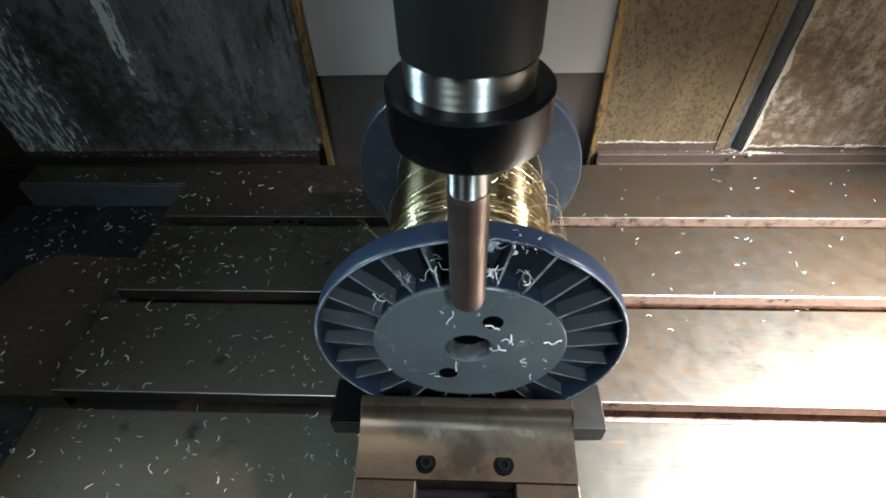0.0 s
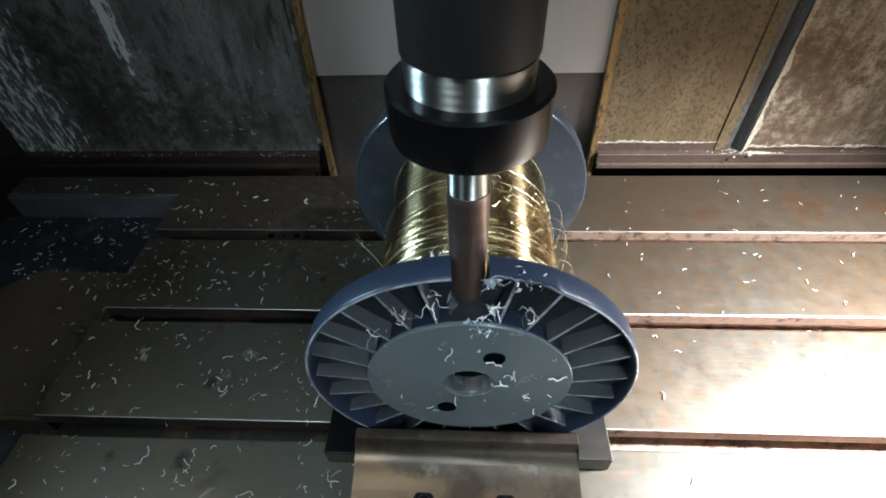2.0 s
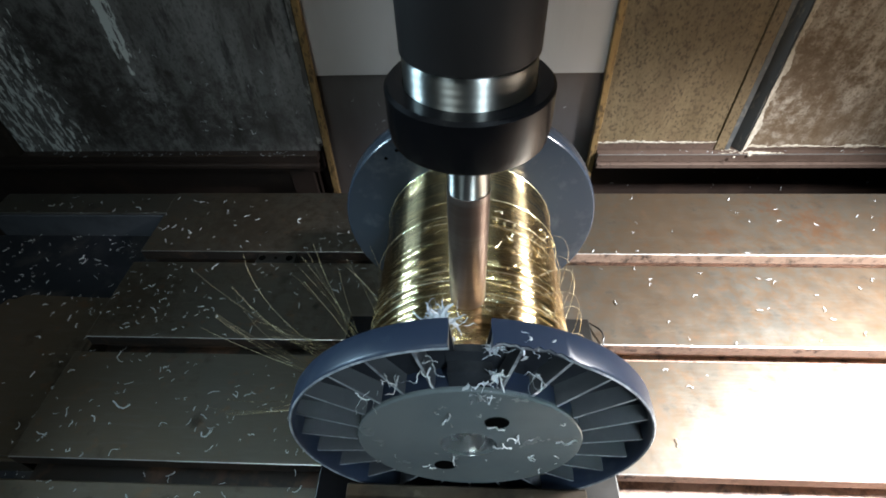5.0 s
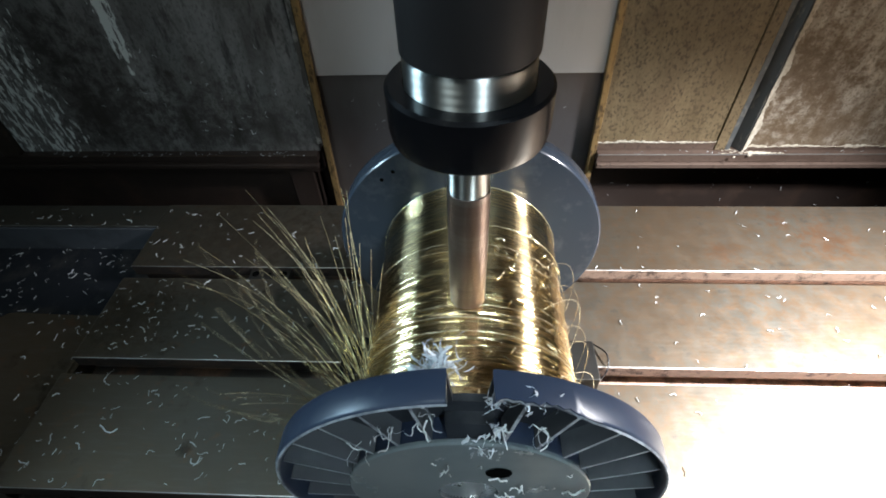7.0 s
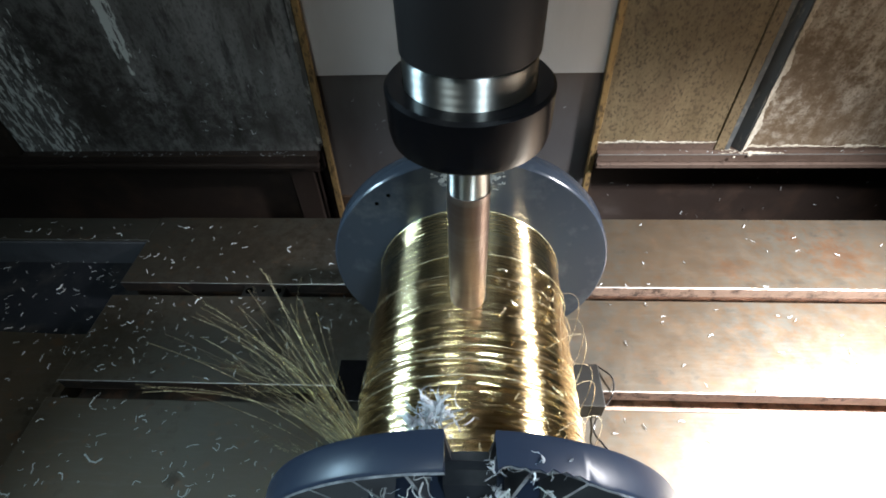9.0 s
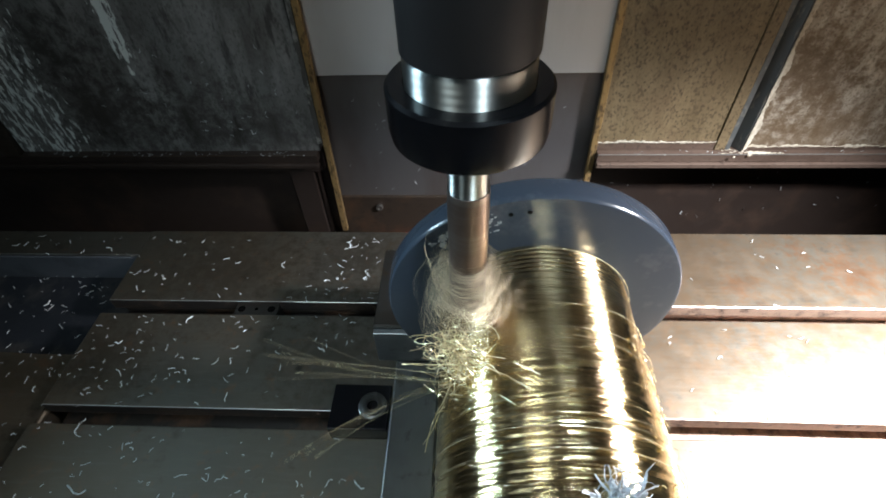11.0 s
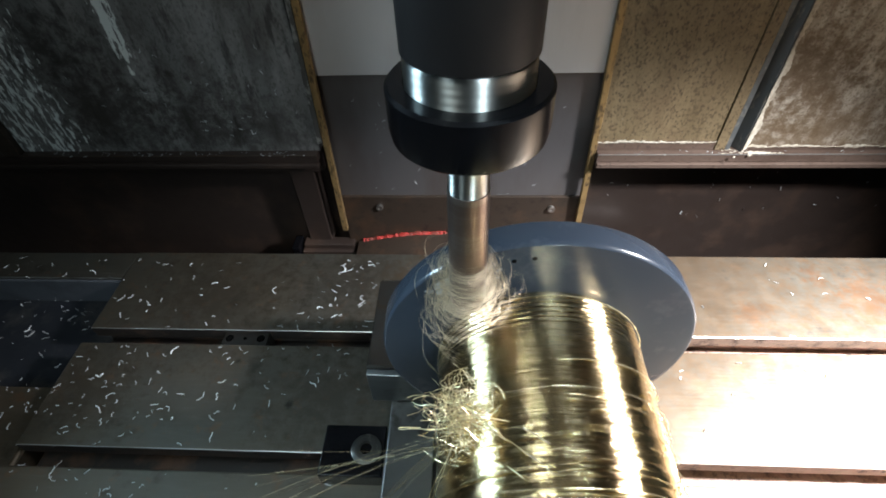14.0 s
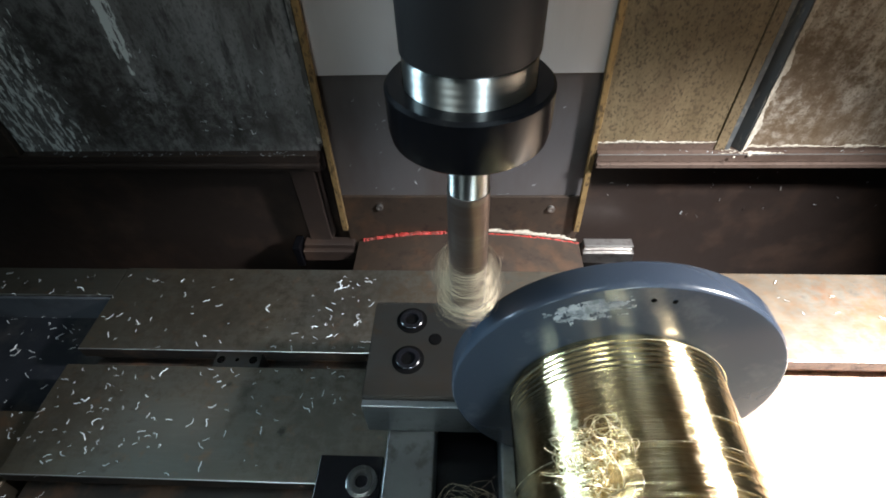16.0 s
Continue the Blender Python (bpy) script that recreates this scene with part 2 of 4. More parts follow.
# Paler rusty blots on the right: lamp light painted on slot walls and floors.
blots(SLOTWALL, [(x, y, 0.40, (0.40, 0.27, 0.20), 0.85) for x in (0.22, 0.36, 0.50) for y in (0.2652, 0.1668, 0.0684)] + [(0.30, 0.3636, 0.45, (0.20, 0.145, 0.105), 0.8)])
blots(SLOT, [(x, y - 0.007, -0.02, 0.17, LIT_SLOT, 0.8) for x in (0.15, 0.25, 0.35, 0.45) for y in (0.3636, 0.2652, 0.1668, 0.0684)])
PANEL_R = material("stained_olive_panel", (0.245, 0.186, 0.102), 0.6, 0.0,
                   [(300, 0.55, 0.68, (0.07, 0.05, 0.026), 0.4, (1, 1, 0.6)), (30, 0.45, 0.7, (0.16, 0.115, 0.055), 0.5, (1, 1, 0.5)), (55, 0.50, 0.66, (0.13, 0.09, 0.045), 0.45, (1, 1, 0.14)), (420, 0.50, 0.62, (0.05, 0.035, 0.02), 0.8, (1, 1, 0.7)), (22, 0.42, 0.72, (0.11, 0.08, 0.04), 0.7, (1, 1, 0.3)),
                    (200, 0.64, 0.72, (0.42, 0.38, 0.28), 0.5, U)], [(200, 0.6, U)])
PANEL_S = material("streaked_pale_panel", (0.58, 0.53, 0.44), 0.6, 0.0,
                   [(45, 0.46, 0.66, (0.16, 0.11, 0.06), 0.6, (1, 1, 0.10)), (110, 0.50, 0.66, (0.11, 0.075, 0.04), 0.6, (1, 1, 0.25)), (12, 0.45, 0.65, (0.20, 0.15, 0.09), 0.5, (1, 1, 0.5)), (500, 0.52, 0.64, (0.08, 0.055, 0.03), 0.7, U), (120, 0.55, 0.7, (0.14, 0.10, 0.06), 0.7, (1, 1, 0.6))], [(200, 0.35, U)])
blots(PANEL_S, [(0.325, 0.475, 0.10, 0.10, GRIME, 0.8), (0.32, 0.475, 0.02, 0.11, GRIME, 0.85), (0.39, 0.475, 0.03, 0.11, GRIME, 0.75), (0.36, 0.475, 0.09, 0.09, GRIME, 0.6), (0.46, 0.475, 0.0, 0.10, GRIME, 0.7), (0.41, 0.475, 0.12, 0.06, GRIME, 0.4), (0.335, 0.475, 0.19, 0.06, GRIME, 0.5)])
blots(PANEL_R, [(0.20, 0.475, 0.06, 0.05, GRIME, 0.35), (0.265, 0.475, 0.10, 0.05, (0.16, 0.115, 0.055), 0.5), (0.17, 0.475, 0.15, 0.03, GRIME, 0.4), (0.225, 0.475, 0.02, 0.03, GRIME, 0.35)])
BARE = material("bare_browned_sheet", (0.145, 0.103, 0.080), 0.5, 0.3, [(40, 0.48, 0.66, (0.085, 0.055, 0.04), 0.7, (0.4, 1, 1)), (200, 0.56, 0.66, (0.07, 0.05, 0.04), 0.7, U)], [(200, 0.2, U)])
CRUST = material("dried_coolant_crust", (0.60, 0.56, 0.46), 0.9, 0.0, [(200, 0.45, 0.65, (0.32, 0.26, 0.18), 0.7, U)], [(250, 0.6, U)])
DARK = material("oily_casting_dim_ledge", (0.029, 0.020, 0.016), 0.5, 0.1, [(9, 0.5, 0.75, (0.10, 0.06, 0.04), 0.6, U)], [(60, 0.3, U)])
LEDGE = material("browned_ledge_steel", (0.054, 0.040, 0.030), 0.45, 0.4, [(60, 0.55, 0.68, (0.03, 0.022, 0.018), 0.8, U), (20, 0.5, 0.75, (0.16, 0.085, 0.045), 0.6, U)], [(100, 0.2, U)])
SCREW = material("worn_screw_steel", (0.42, 0.41, 0.39), 0.3, 0.95, [(60, 0.5, 0.7, (0.15, 0.12, 0.1), 0.7, U)], [(200, 0.2, U)])
RED = material("red_sealant", (0.36, 0.026, 0.018), 0.65, 0.0, [(120, 0.46, 0.6, (0.12, 0.045, 0.032), 0.8, U)], [(120, 0.5, U)])
# Pocket floor darkened for the shade in it, wall paler where light falls.
TROUGH = material("shaded_trough_iron", (0.028, 0.032, 0.04), 0.42, 0.5, [(20, 0.5, 0.75, (0.16, 0.15, 0.13), 0.6, U)], [(120, 0.2, U)])
POCKET = material("lit_grey_pocket_wall", (0.095, 0.105, 0.12), 0.5, 0.3, [(30, 0.45, 0.7, (0.05, 0.055, 0.06), 0.7, U)], [(120, 0.15, U)])
HOUSING = material("enclosure_paint", (0.36, 0.375, 0.375), 0.6, 0.0, [(6, 0.4, 0.7, (0.31, 0.30, 0.27), 0.6, U)], [(60, 0.1, U)])


# ---- mesh helpers ----
def part(name, bm, mat, parent=None, label="", smooth=False):
    me = bpy.data.meshes.new(name)
    bmesh.ops.recalc_face_normals(bm, faces=bm.faces[:])
    bm.to_mesh(me)
    bm.free()
    me.materials.append(mat)
    if smooth:
        for p in me.polygons:
            p.use_smooth = True
        me.set_sharp_from_angle(angle=radians(35))
    ob = new(name, me)
    if parent:
        ob.parent = parent
    return tagged(ob, label)


def group_of(name, label, category, m=None, **more):
    ob = new(name)
    ob.empty_display_size = 0.01
    if m is not None:
        ob.matrix_basis = m
    return tagged(ob, label, category, **more)


def box(bm, x0, x1, y0, y1, z0, z1, bevel=0.0, segs=2):
    vs = [bm.verts.new((x, y, z)) for x in (x0, x1) for y in (y0, y1) for z in (z0, z1)]
    fs = [bm.faces.new([vs[i] for i in q]) for q in
          ((0, 1, 3, 2), (4, 6, 7, 5), (0, 4, 5, 1), (2, 3, 7, 6), (0, 2, 6, 4), (1, 5, 7, 3))]
    if bevel:
        es = list({e for f in fs for e in f.edges})
        bmesh.ops.bevel(bm, geom=es, offset=bevel, segments=segs, affect="EDGES", profile=0.5)
    return bm


def boxes(*rows, bevel=0.0):
    bm = bmesh.new()
    for r in rows:
        one = bmesh.new()
        box(one, *r, bevel=bevel)
        me = bpy.data.meshes.new("tmp")
        one.to_mesh(me)
        one.free()
        bm.from_mesh(me)
        bpy.data.meshes.remove(me)
    return bm


def lathe(bm, prof, axis="Z", at=(0, 0, 0), n=48, start=0.0, end=360.0):
    """Turns the closed or open profile of (radius, height) about the axis; capped where it is a part turn."""
    full = end - start > 359.9
    rings = []
    for i in range(n if full else n + 1):
        a = radians(start + (end - start) * i / n)
        ring = []
        for r, hgt in prof:
            c, s = r * math.cos(a), r * math.sin(a)
            p = (c, s, hgt) if axis == "Z" else (c, hgt, s)
            ring.append(bm.verts.new(Vector(p) + Vector(at)))
        rings.append(ring)
    k = len(rings)
    for i in range(k if full else k - 1):
        a, b = rings[i], rings[(i + 1) % k]
        for j in range(len(prof) - 1):
            quad = [a[j], a[j + 1], b[j + 1], b[j]]
            try:
                bm.faces.new(quad)
            except ValueError:
                pass
    if not full:
        for ring in (rings[0], rings[-1]):
            try:
                bm.faces.new(ring[:-1] if (ring[0].co - ring[-1].co).length < 1e-7 else ring)
            except ValueError:
                pass
    bmesh.ops.remove_doubles(bm, verts=bm.verts[:], dist=1e-6)
    return bm


def prism(bm, outline, x0, x1):
    """An outline of (y, z) pulled from x0 to x1."""
    a = [bm.verts.new((x0, y, z)) for y, z in outline]
    b = [bm.verts.new((x1, y, z)) for y, z in outline]
    k = len(outline)
    bm.faces.new(a)
    bm.faces.new(b)
    for i in range(k):
        bm.faces.new((a[i], a[(i + 1) % k], b[(i + 1) % k], b[i]))
    return bm


def tube(bm, pts, r, sides=4, taper=False):
    pts = [Vector(p) for p in pts]
    rings = []
    for i, p in enumerate(pts):
        d = (pts[min(i + 1, len(pts) - 1)] - pts[max(i - 1, 0)]).normalized()
        s = d.cross(Vector((0.31, 0.17, 0.93))).normalized()
        t = d.cross(s)
        rr = r * (1 - 0.6 * i / len(pts)) if taper else r
        rings.append([bm.verts.new(p + rr * (math.cos(2 * math.pi * j / sides) * s + math.sin(2 * math.pi * j / sides) * t)) for j in range(sides)])
    for a, b in zip(rings, rings[1:]):
        for j in range(sides):
            bm.faces.new((a[j], a[(j + 1) % sides], b[(j + 1) % sides], b[j]))
    bm.faces.new(rings[0])
    bm.faces.new(rings[-1])
    return bm


def curl(bm, rng, at, size, normal_up=True):
    """One crooked ribbon of swarf at a place."""
    a, x, y, z = rng.uniform(0, 6.28), *at
    bend, pts = rng.uniform(-2.6, 2.6), []
    k = rng.randint(6, 9)
    for i in range(k):
        pts.append((x, y, z + size * 0.12 + rng.uniform(0, 0.16) * size * (normal_up and 1)))
        x += size / k * math.cos(a)
        y += size / k * math.sin(a)
        a += bend / k + rng.uniform(-0.7, 0.7)
    tube(bm, pts, size * rng.uniform(0.012, 0.040) + 0.00012, 3)


# ---- the machine's back: panels, way cover, recess ----
WY = 0.475
def machine_back():
    wl = group_of("wall_left", "grimy dark painted sheet-metal panel streaked with old white paint", "wall panel", kind="structure")
    part("panel", boxes((-0.95, -0.1735, WY, WY + 0.012, 0.004, 1.1)), PANEL_L, wl)
    wr = group_of("wall_right", "stained olive and pale sheet-metal panels crusted with dried coolant", "wall panel", kind="structure")
    part("panel", boxes((0.1425, 0.2775, WY, WY + 0.012, 0.004, 1.1)), PANEL_R, wr, "speckled olive panel")
    part("panel_fold", boxes((0.2780, 0.2895, WY - 0.002, WY + 0.012, 0.004, 1.1), bevel=0.0008), PANEL_R, wr, "lapped edge of the olive panel")
    part("panel", boxes((0.3125, 0.95, WY, WY + 0.012, 0.004, 1.1)), PANEL_S, wr, "pale panel with brown streaks")
    rib = prism(bmesh.new(), [(0.290, WY + 0.012), (0.290, WY - 0.001), (0.2945, WY - 0.002), (0.299, WY + 0.008), (0.306, WY - 0.005), (0.312, WY - 0.001), (0.312, WY + 0.012)], 0.004, 1.1)
    bmesh.ops.transform(rib, matrix=Matrix(((0, 1, 0, 0), (0, 0, 1, 0), (1, 0, 0, 0), (0, 0, 0, 1))), verts=rib.verts[:])
    part("panel_joint", rib, JOINT, wr, "dark grey folded joint between panels")
    # crusts of dried coolant along the joint and the ledge
    rng = random.Random(4)
    def ragged(u0, u1, n, lo, hi, place):
        """A thin continuous crust between two uneven edges; place(u, v, height) gives its points."""
        bm, rows = bmesh.new(), []
        for i in range(n + 1):
            u = u0 + (u1 - u0) * i / n
            a, b = lo(u), hi(u)
            b = max(b, a + 0.0002)
            rows.append([bm.verts.new(place(u, v, d)) for v, d in ((a, 0.0), (a, 0.0004), (0.5 * (a + b), 0.0010), (b, 0.0005), (b, 0.0))])
        for p, q in zip(rows, rows[1:]):
            for k in range(4):
                bm.faces.new((p[k], p[k + 1], q[k + 1], q[k]))
        bm.faces.new(rows[0])
        bm.faces.new(rows[-1])
        return bm

    def rough(u, seed, big, small):
        return big * noise.noise(Vector((u * 45, seed, 0))) + small * noise.noise(Vector((u * 260, seed, 4))) + 0.6 * small * noise.noise(Vector((u * 700, seed, 9)))
    for x0, x1, seed in ((0.144, 0.277, 1.3), (0.313, 0.62, 5.7)):
        part("bare_strip", boxes((x0, x1, WY - 0.0012, WY - 0.0002, 0.0045, 0.0150 if x0 < 0.3 else 0.0085)), BARE, wr, "bare browned strip along the foot")
        base = 0.0150 if x0 < 0.3 else 0.0085
        part("crust", ragged(x0, x1, 420, lambda u: base - 0.0012 + rough(u, seed, 0.002, 0.0012), lambda u: base + 0.0012 + rough(u, seed + 3, 0.0035, 0.0022),
                             lambda u, v, d: (u, WY - 0.0003 - d - 0.0009, v)), CRUST, wr, "white dried coolant crust")
    part("crust", ragged(0.006, 0.36, 420, lambda u: 0.3075 + rough(u, 8.1, 0.0015, 0.0010), lambda u: 0.3140 + rough(u, 2.2, 0.0055, 0.0022),
                         lambda u, v, d: (v, WY - 0.0014 - 0.8 * max(0.0, 0.3125 - v) - d, u)), CRUST, wr, "white dried coolant crust on the joint")
    part("crust", ragged(0.313, 0.352, 120, lambda u: WY - 0.009 + rough(u, 6.0, 0.001, 0.001), lambda u: WY - 0.0045 - 0.05 * (u - 0.313) + rough(u, 7.0, 0.002, 0.001),
                         lambda u, v, d: (u, v, 0.0041 + 0.5 * d)), CRUST, wr, "white dried coolant smear on the ledge")
    bm = bmesh.new()
    for i in range(34):
        a = rng.uniform(0, 6.28)
        r = 0.014 * rng.random() ** 0.5
        x, y = 0.300 + r * math.cos(a) * 1.3, WY - 0.008 + 0.6 * r * math.sin(a)
        if y < WY:
            box(bm, x, x + rng.uniform(0.0008, 0.0025), y, y + rng.uniform(0.0006, 0.0015), 0.0030, 0.0042 + rng.uniform(0, 0.0004) + 2e-6 * i)
    part("crust", bm, CRUST, wr, "white dried coolant lump at the joint's foot")
    # far rib on the dark panel and its paint remains
    bm = boxes((-0.560, -0.538, WY - 0.010, WY, 0.0, 1.1), bevel=0.002)
    part("panel_joint", bm, LEDGE, wl, "rusty brown folded joint")
    for nm, x0, x1, lab in (("ledge_left", -0.95, -0.176, "folded ledge under the panel, darkened for the dim left side"), ("ledge_right", 0.1475, 0.95, "browned steel ledge under the panels")):
        led = group_of(nm, lab, "ledge", kind="structure")
        # The left ledge's dim light is in its colour; the right stays pale.
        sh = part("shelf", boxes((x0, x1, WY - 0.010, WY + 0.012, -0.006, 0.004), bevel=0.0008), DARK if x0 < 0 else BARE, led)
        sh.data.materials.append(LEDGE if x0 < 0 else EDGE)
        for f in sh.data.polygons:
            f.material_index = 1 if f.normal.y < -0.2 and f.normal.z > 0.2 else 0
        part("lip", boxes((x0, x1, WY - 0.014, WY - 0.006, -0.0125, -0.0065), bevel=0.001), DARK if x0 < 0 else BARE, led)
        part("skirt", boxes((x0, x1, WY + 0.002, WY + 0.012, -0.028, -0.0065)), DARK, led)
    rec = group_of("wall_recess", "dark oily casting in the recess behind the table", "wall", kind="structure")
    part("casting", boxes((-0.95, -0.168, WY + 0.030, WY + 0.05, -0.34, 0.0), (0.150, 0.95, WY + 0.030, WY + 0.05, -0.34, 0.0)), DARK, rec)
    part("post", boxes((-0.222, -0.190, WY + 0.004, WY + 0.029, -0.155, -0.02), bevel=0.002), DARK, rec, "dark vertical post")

    cov = group_of("way_cover", "two grey steel cover sheets behind the spindle", "way cover", kind="structure")
    part("upper_sheet", boxes((-0.165, 0.142, WY + 0.004, WY + 0.007, 0.095, 1.1)), SHEET, cov, "light grey steel sheet")
    part("lower_sheet", boxes((-0.165, 0.148, WY + 0.010, WY + 0.013, -0.075, 0.12)), SHEET2, cov, "dark oily steel sheet")
    part("bottom_plate", boxes((-0.1655, 0.1485, WY + 0.006, WY + 0.016, -0.160, -0.072), bevel=0.001), LEDGE, cov, "brown bottom plate")
    for x, z in ((-0.1155, -0.0883), (0.1086, -0.0904)):
        bm = bmesh.new()
        lathe(bm, [(0, 0), (0.0022, 0), (0.0022, -0.001), (0.0040, -0.001), (0.0045, -0.0006), (0.0045, 0.003)], "Y", (x, WY + 0.003, z), 16)
        part("screw", bm, SCREW, cov, "small socket screw", True)
    # the strips lean a little outwards towards their feet
    for foot, lean in ((-0.1658, 0.0142), (0.1452, -0.0169)):
        st = group_of("wiper_strip", "tarnished brass wiper strip down the cover's edge", "wiper strip", kind="structure")
        bm = boxes((-0.0036, 0.0036, WY - 0.004, WY + 0.003, -0.124, 1.1), bevel=0.0008)
        for v in bm.verts:
            v.co.x += foot + lean * (v.co.z + 0.12)
        part("strip", bm, STRIP, st)
        if foot < 0:
            bm, r = bmesh.new(), random.Random(14)
            for k in range(120):
                z = 0.016 + k * 0.009
                c = foot - 0.0042 + lean * (z + 0.12)
                box(bm, c - 0.0058 + r.uniform(0, 0.0012), c, WY - 0.003 - r.uniform(0, 0.0006), WY + 0.004, z, z + 0.0092)
            part("rubber_lip", bm, SEAL, st, "grey worn rubber lip")

    sad = group_of("saddle_cover", "brown oily saddle cover with red sealant and bright way ends", "saddle", kind="structure")
    def crown(x):
        return -0.1335 - 0.0170 * ((x + 0.02) / (0.130 if x < -0.02 else 0.165)) ** 2
    xs = [-0.152 + 0.306 * k / 24 for k in range(25)]
    bm = prism(bmesh.new(), [(x, crown(x)) for x in xs] + [(0.154, -0.19), (-0.152, -0.19)], 0.28, WY + 0.004)
    bmesh.ops.transform(bm, matrix=Matrix(((0, 1, 0, 0), (1, 0, 0, 0), (0, 0, 1, 0), (0, 0, 0, 1))), verts=bm.verts[:])
    part("plate", bm, LEDGE, sad, "curved brown cover plate")
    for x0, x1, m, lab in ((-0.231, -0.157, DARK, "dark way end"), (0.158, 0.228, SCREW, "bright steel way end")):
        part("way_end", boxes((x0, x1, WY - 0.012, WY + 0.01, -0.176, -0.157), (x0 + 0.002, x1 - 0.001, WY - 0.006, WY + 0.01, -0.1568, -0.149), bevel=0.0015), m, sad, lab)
    part("way_bracket", boxes((-0.243, -0.2325, WY - 0.016, WY + 0.01, -0.184, -0.146), bevel=0.0015), BLACK, sad, "black bracket at the way's end")
    bm, r = bmesh.new(), random.Random(2)
    for x0, x1, fat in ((-0.146, -0.030, 0.0027), (-0.030, 0.020, 0.0010), (0.020, 0.154, 0.0012)):
        pts = []
        for i in range(40):
            x = x0 + (x1 - x0) * i / 39
            pts.append((x, WY + 0.0036 - 0.0012 * r.random(), crown(x) + 0.0012 * r.uniform(-1, 1)))
        tube(bm, pts, fat, 6)
    for v in bm.verts:
        v.co += 0.0011 * noise.noise_vector(v.co * 320)
    for i in range(190):
        x, q = r.uniform(-0.14, 0.152), r.uniform(0.0004, 0.0017)
        z = crown(x) - abs(r.gauss(0, 0.0028))
        box(bm, x, x + q * 2, WY + 0.0030, WY + 0.0045, z, z + q)
    cr = ragged(0.022, 0.150, 260, lambda u: crown(u) + 0.0012, lambda u: crown(u) + 0.0075 + rough(u, 11.0, 0.006, 0.0025), lambda u, v, d: (u, WY + 0.0058 - d, v))
    part("crust", cr, CRUST, sad, "pale dried residue above the sealant")
    part("sealant_bead", bm, RED, sad, "ragged bead of red sealant")
    pit = group_of("floor", "dark machine base below the table", "floor", kind="structure")
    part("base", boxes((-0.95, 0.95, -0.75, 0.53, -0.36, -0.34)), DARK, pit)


def enclosure():
    for nm, r in (("wall_west", (-0.97, -0.95, -0.75, 0.53, -0.34, 1.1)), ("wall_east", (0.95, 0.97, -0.75, 0.53, -0.34, 1.1)),
                  ("ceiling", (-0.97, 0.97, -0.75, 0.53, 1.1, 1.12))):
        tagged(part(nm, boxes(r), HOUSING), "plain painted machine enclosure panel", "ceiling" if nm == "ceiling" else "wall", kind="structure")
    dr = part("wall_south", boxes((-0.95, 0.95, -0.77, -0.75, -0.34, 0.25), (-0.95, -0.45, -0.77, -0.75, 0.25, 1.1), (0.45, 0.95, -0.77, -0.75, 0.25, 1.1), (-0.45, 0.45, -0.77, -0.75, 0.95, 1.1)), HOUSING)
    tagged(dr, "plain painted machine front with an open door", "wall", kind="structure")


# ---- spindle ----
def spindle():
    h = group_of("tool_holder", "dark steel collet holder with a black clamping nut", "tool holder", pose(AX, AY, TIP))
    z = lambda v: v - TIP
    bm = lathe(bmesh.new(), [(0, z(0.2745)), (0.0190, z(0.2745)), (0.0197, z(0.2752)), (0.0199, z(0.30)), (0.0215, z(0.40)), (0.0215, z(0.43)), (0, z(0.43))], n=72)
    part("body", bm, HOLDER, h, "browned dark steel body", True)
    prof = [(0, z(0.255)), (0.0186, z(0.255))]
    for k in range(6):
        z0 = 0.2590 + 0.0025 * k
        prof += [(0.01905, z(z0)), (0.0192, z(z0 + 0.0008)), (0.0192, z(z0 + 0.0017)), (0.01905, z(z0 + 0.0024))]
    prof += [(0.0186, z(0.2743)), (0, z(0.2743))]
    bm = lathe(bmesh.new(), prof, n=72)
    part("thread_collar", bm, CHROME, h, "bright threaded steel collar", True)
    bm = lathe(bmesh.new(), [(0.0195, z(0.256)), (0.0195, z(0.2655)), (0.0240, z(0.2655)), (0.0250, z(0.2645)), (0.0250, z(0.2525)), (0.0244, z(0.2490)), (0.0225, z(0.2472)),
                             (0.0120, z(0.2468)), (0.0086, z(0.248)), (0.0086, z(0.256)), (0.0195, z(0.256))], n=72)
    part("clamping_nut", bm, BLACK, h, "glossy black clamping nut", True)
    head = group_of("spindle_head", "plain grey spindle nose above the tool holder", "spindle head", pose(AX, AY, 0.43), kind="structure")
    part("nose", lathe(bmesh.new(), [(0, 0), (0.045, 0), (0.05, 0.01), (0.05, 0.67), (0, 0.67)], n=48), HOUSING, head, "", True)
    t = group_of("end_mill", "worn steel end mill in the collet", "end mill", pose(AX, AY, TIP))
    part("shank", lathe(bmesh.new(), [(0, 0.063), (0.0073, 0.063), (0.0073, 0.096), (0, 0.096)], n=40), CHROME, t, "bright round shank", True)
    bm, n = bmesh.new(), 40
    rings = []
    for k in range(27):
        zz = 0.063 * k / 26
        ring = []
        for i in range(n):
            a = 2 * math.pi * i / n
            f = (a * 4 / (2 * math.pi) - zz * 38) % 1.0
            r = 0.0077 - (0.00018 * min(1, (0.16 - f) / 0.05) if f < 0.16 else 0) * (1 if zz < 0.046 else 0)
            r -= 0.0006 if k == 0 else 0
            ring.append(bm.verts.new((r * math.cos(a), r * math.sin(a), zz)))
        rings.append(ring)
    for a, b in zip(rings, rings[1:]):
        for i in range(n):
            bm.faces.new((a[i], a[(i + 1) % n], b[(i + 1) % n], b[i]))
    bm.faces.new(rings[0])
    bm.faces.new(rings[-1])
    part("cutting_end", bm, CUTTER, t, "browned fluted cutting end", True)
    return h, t


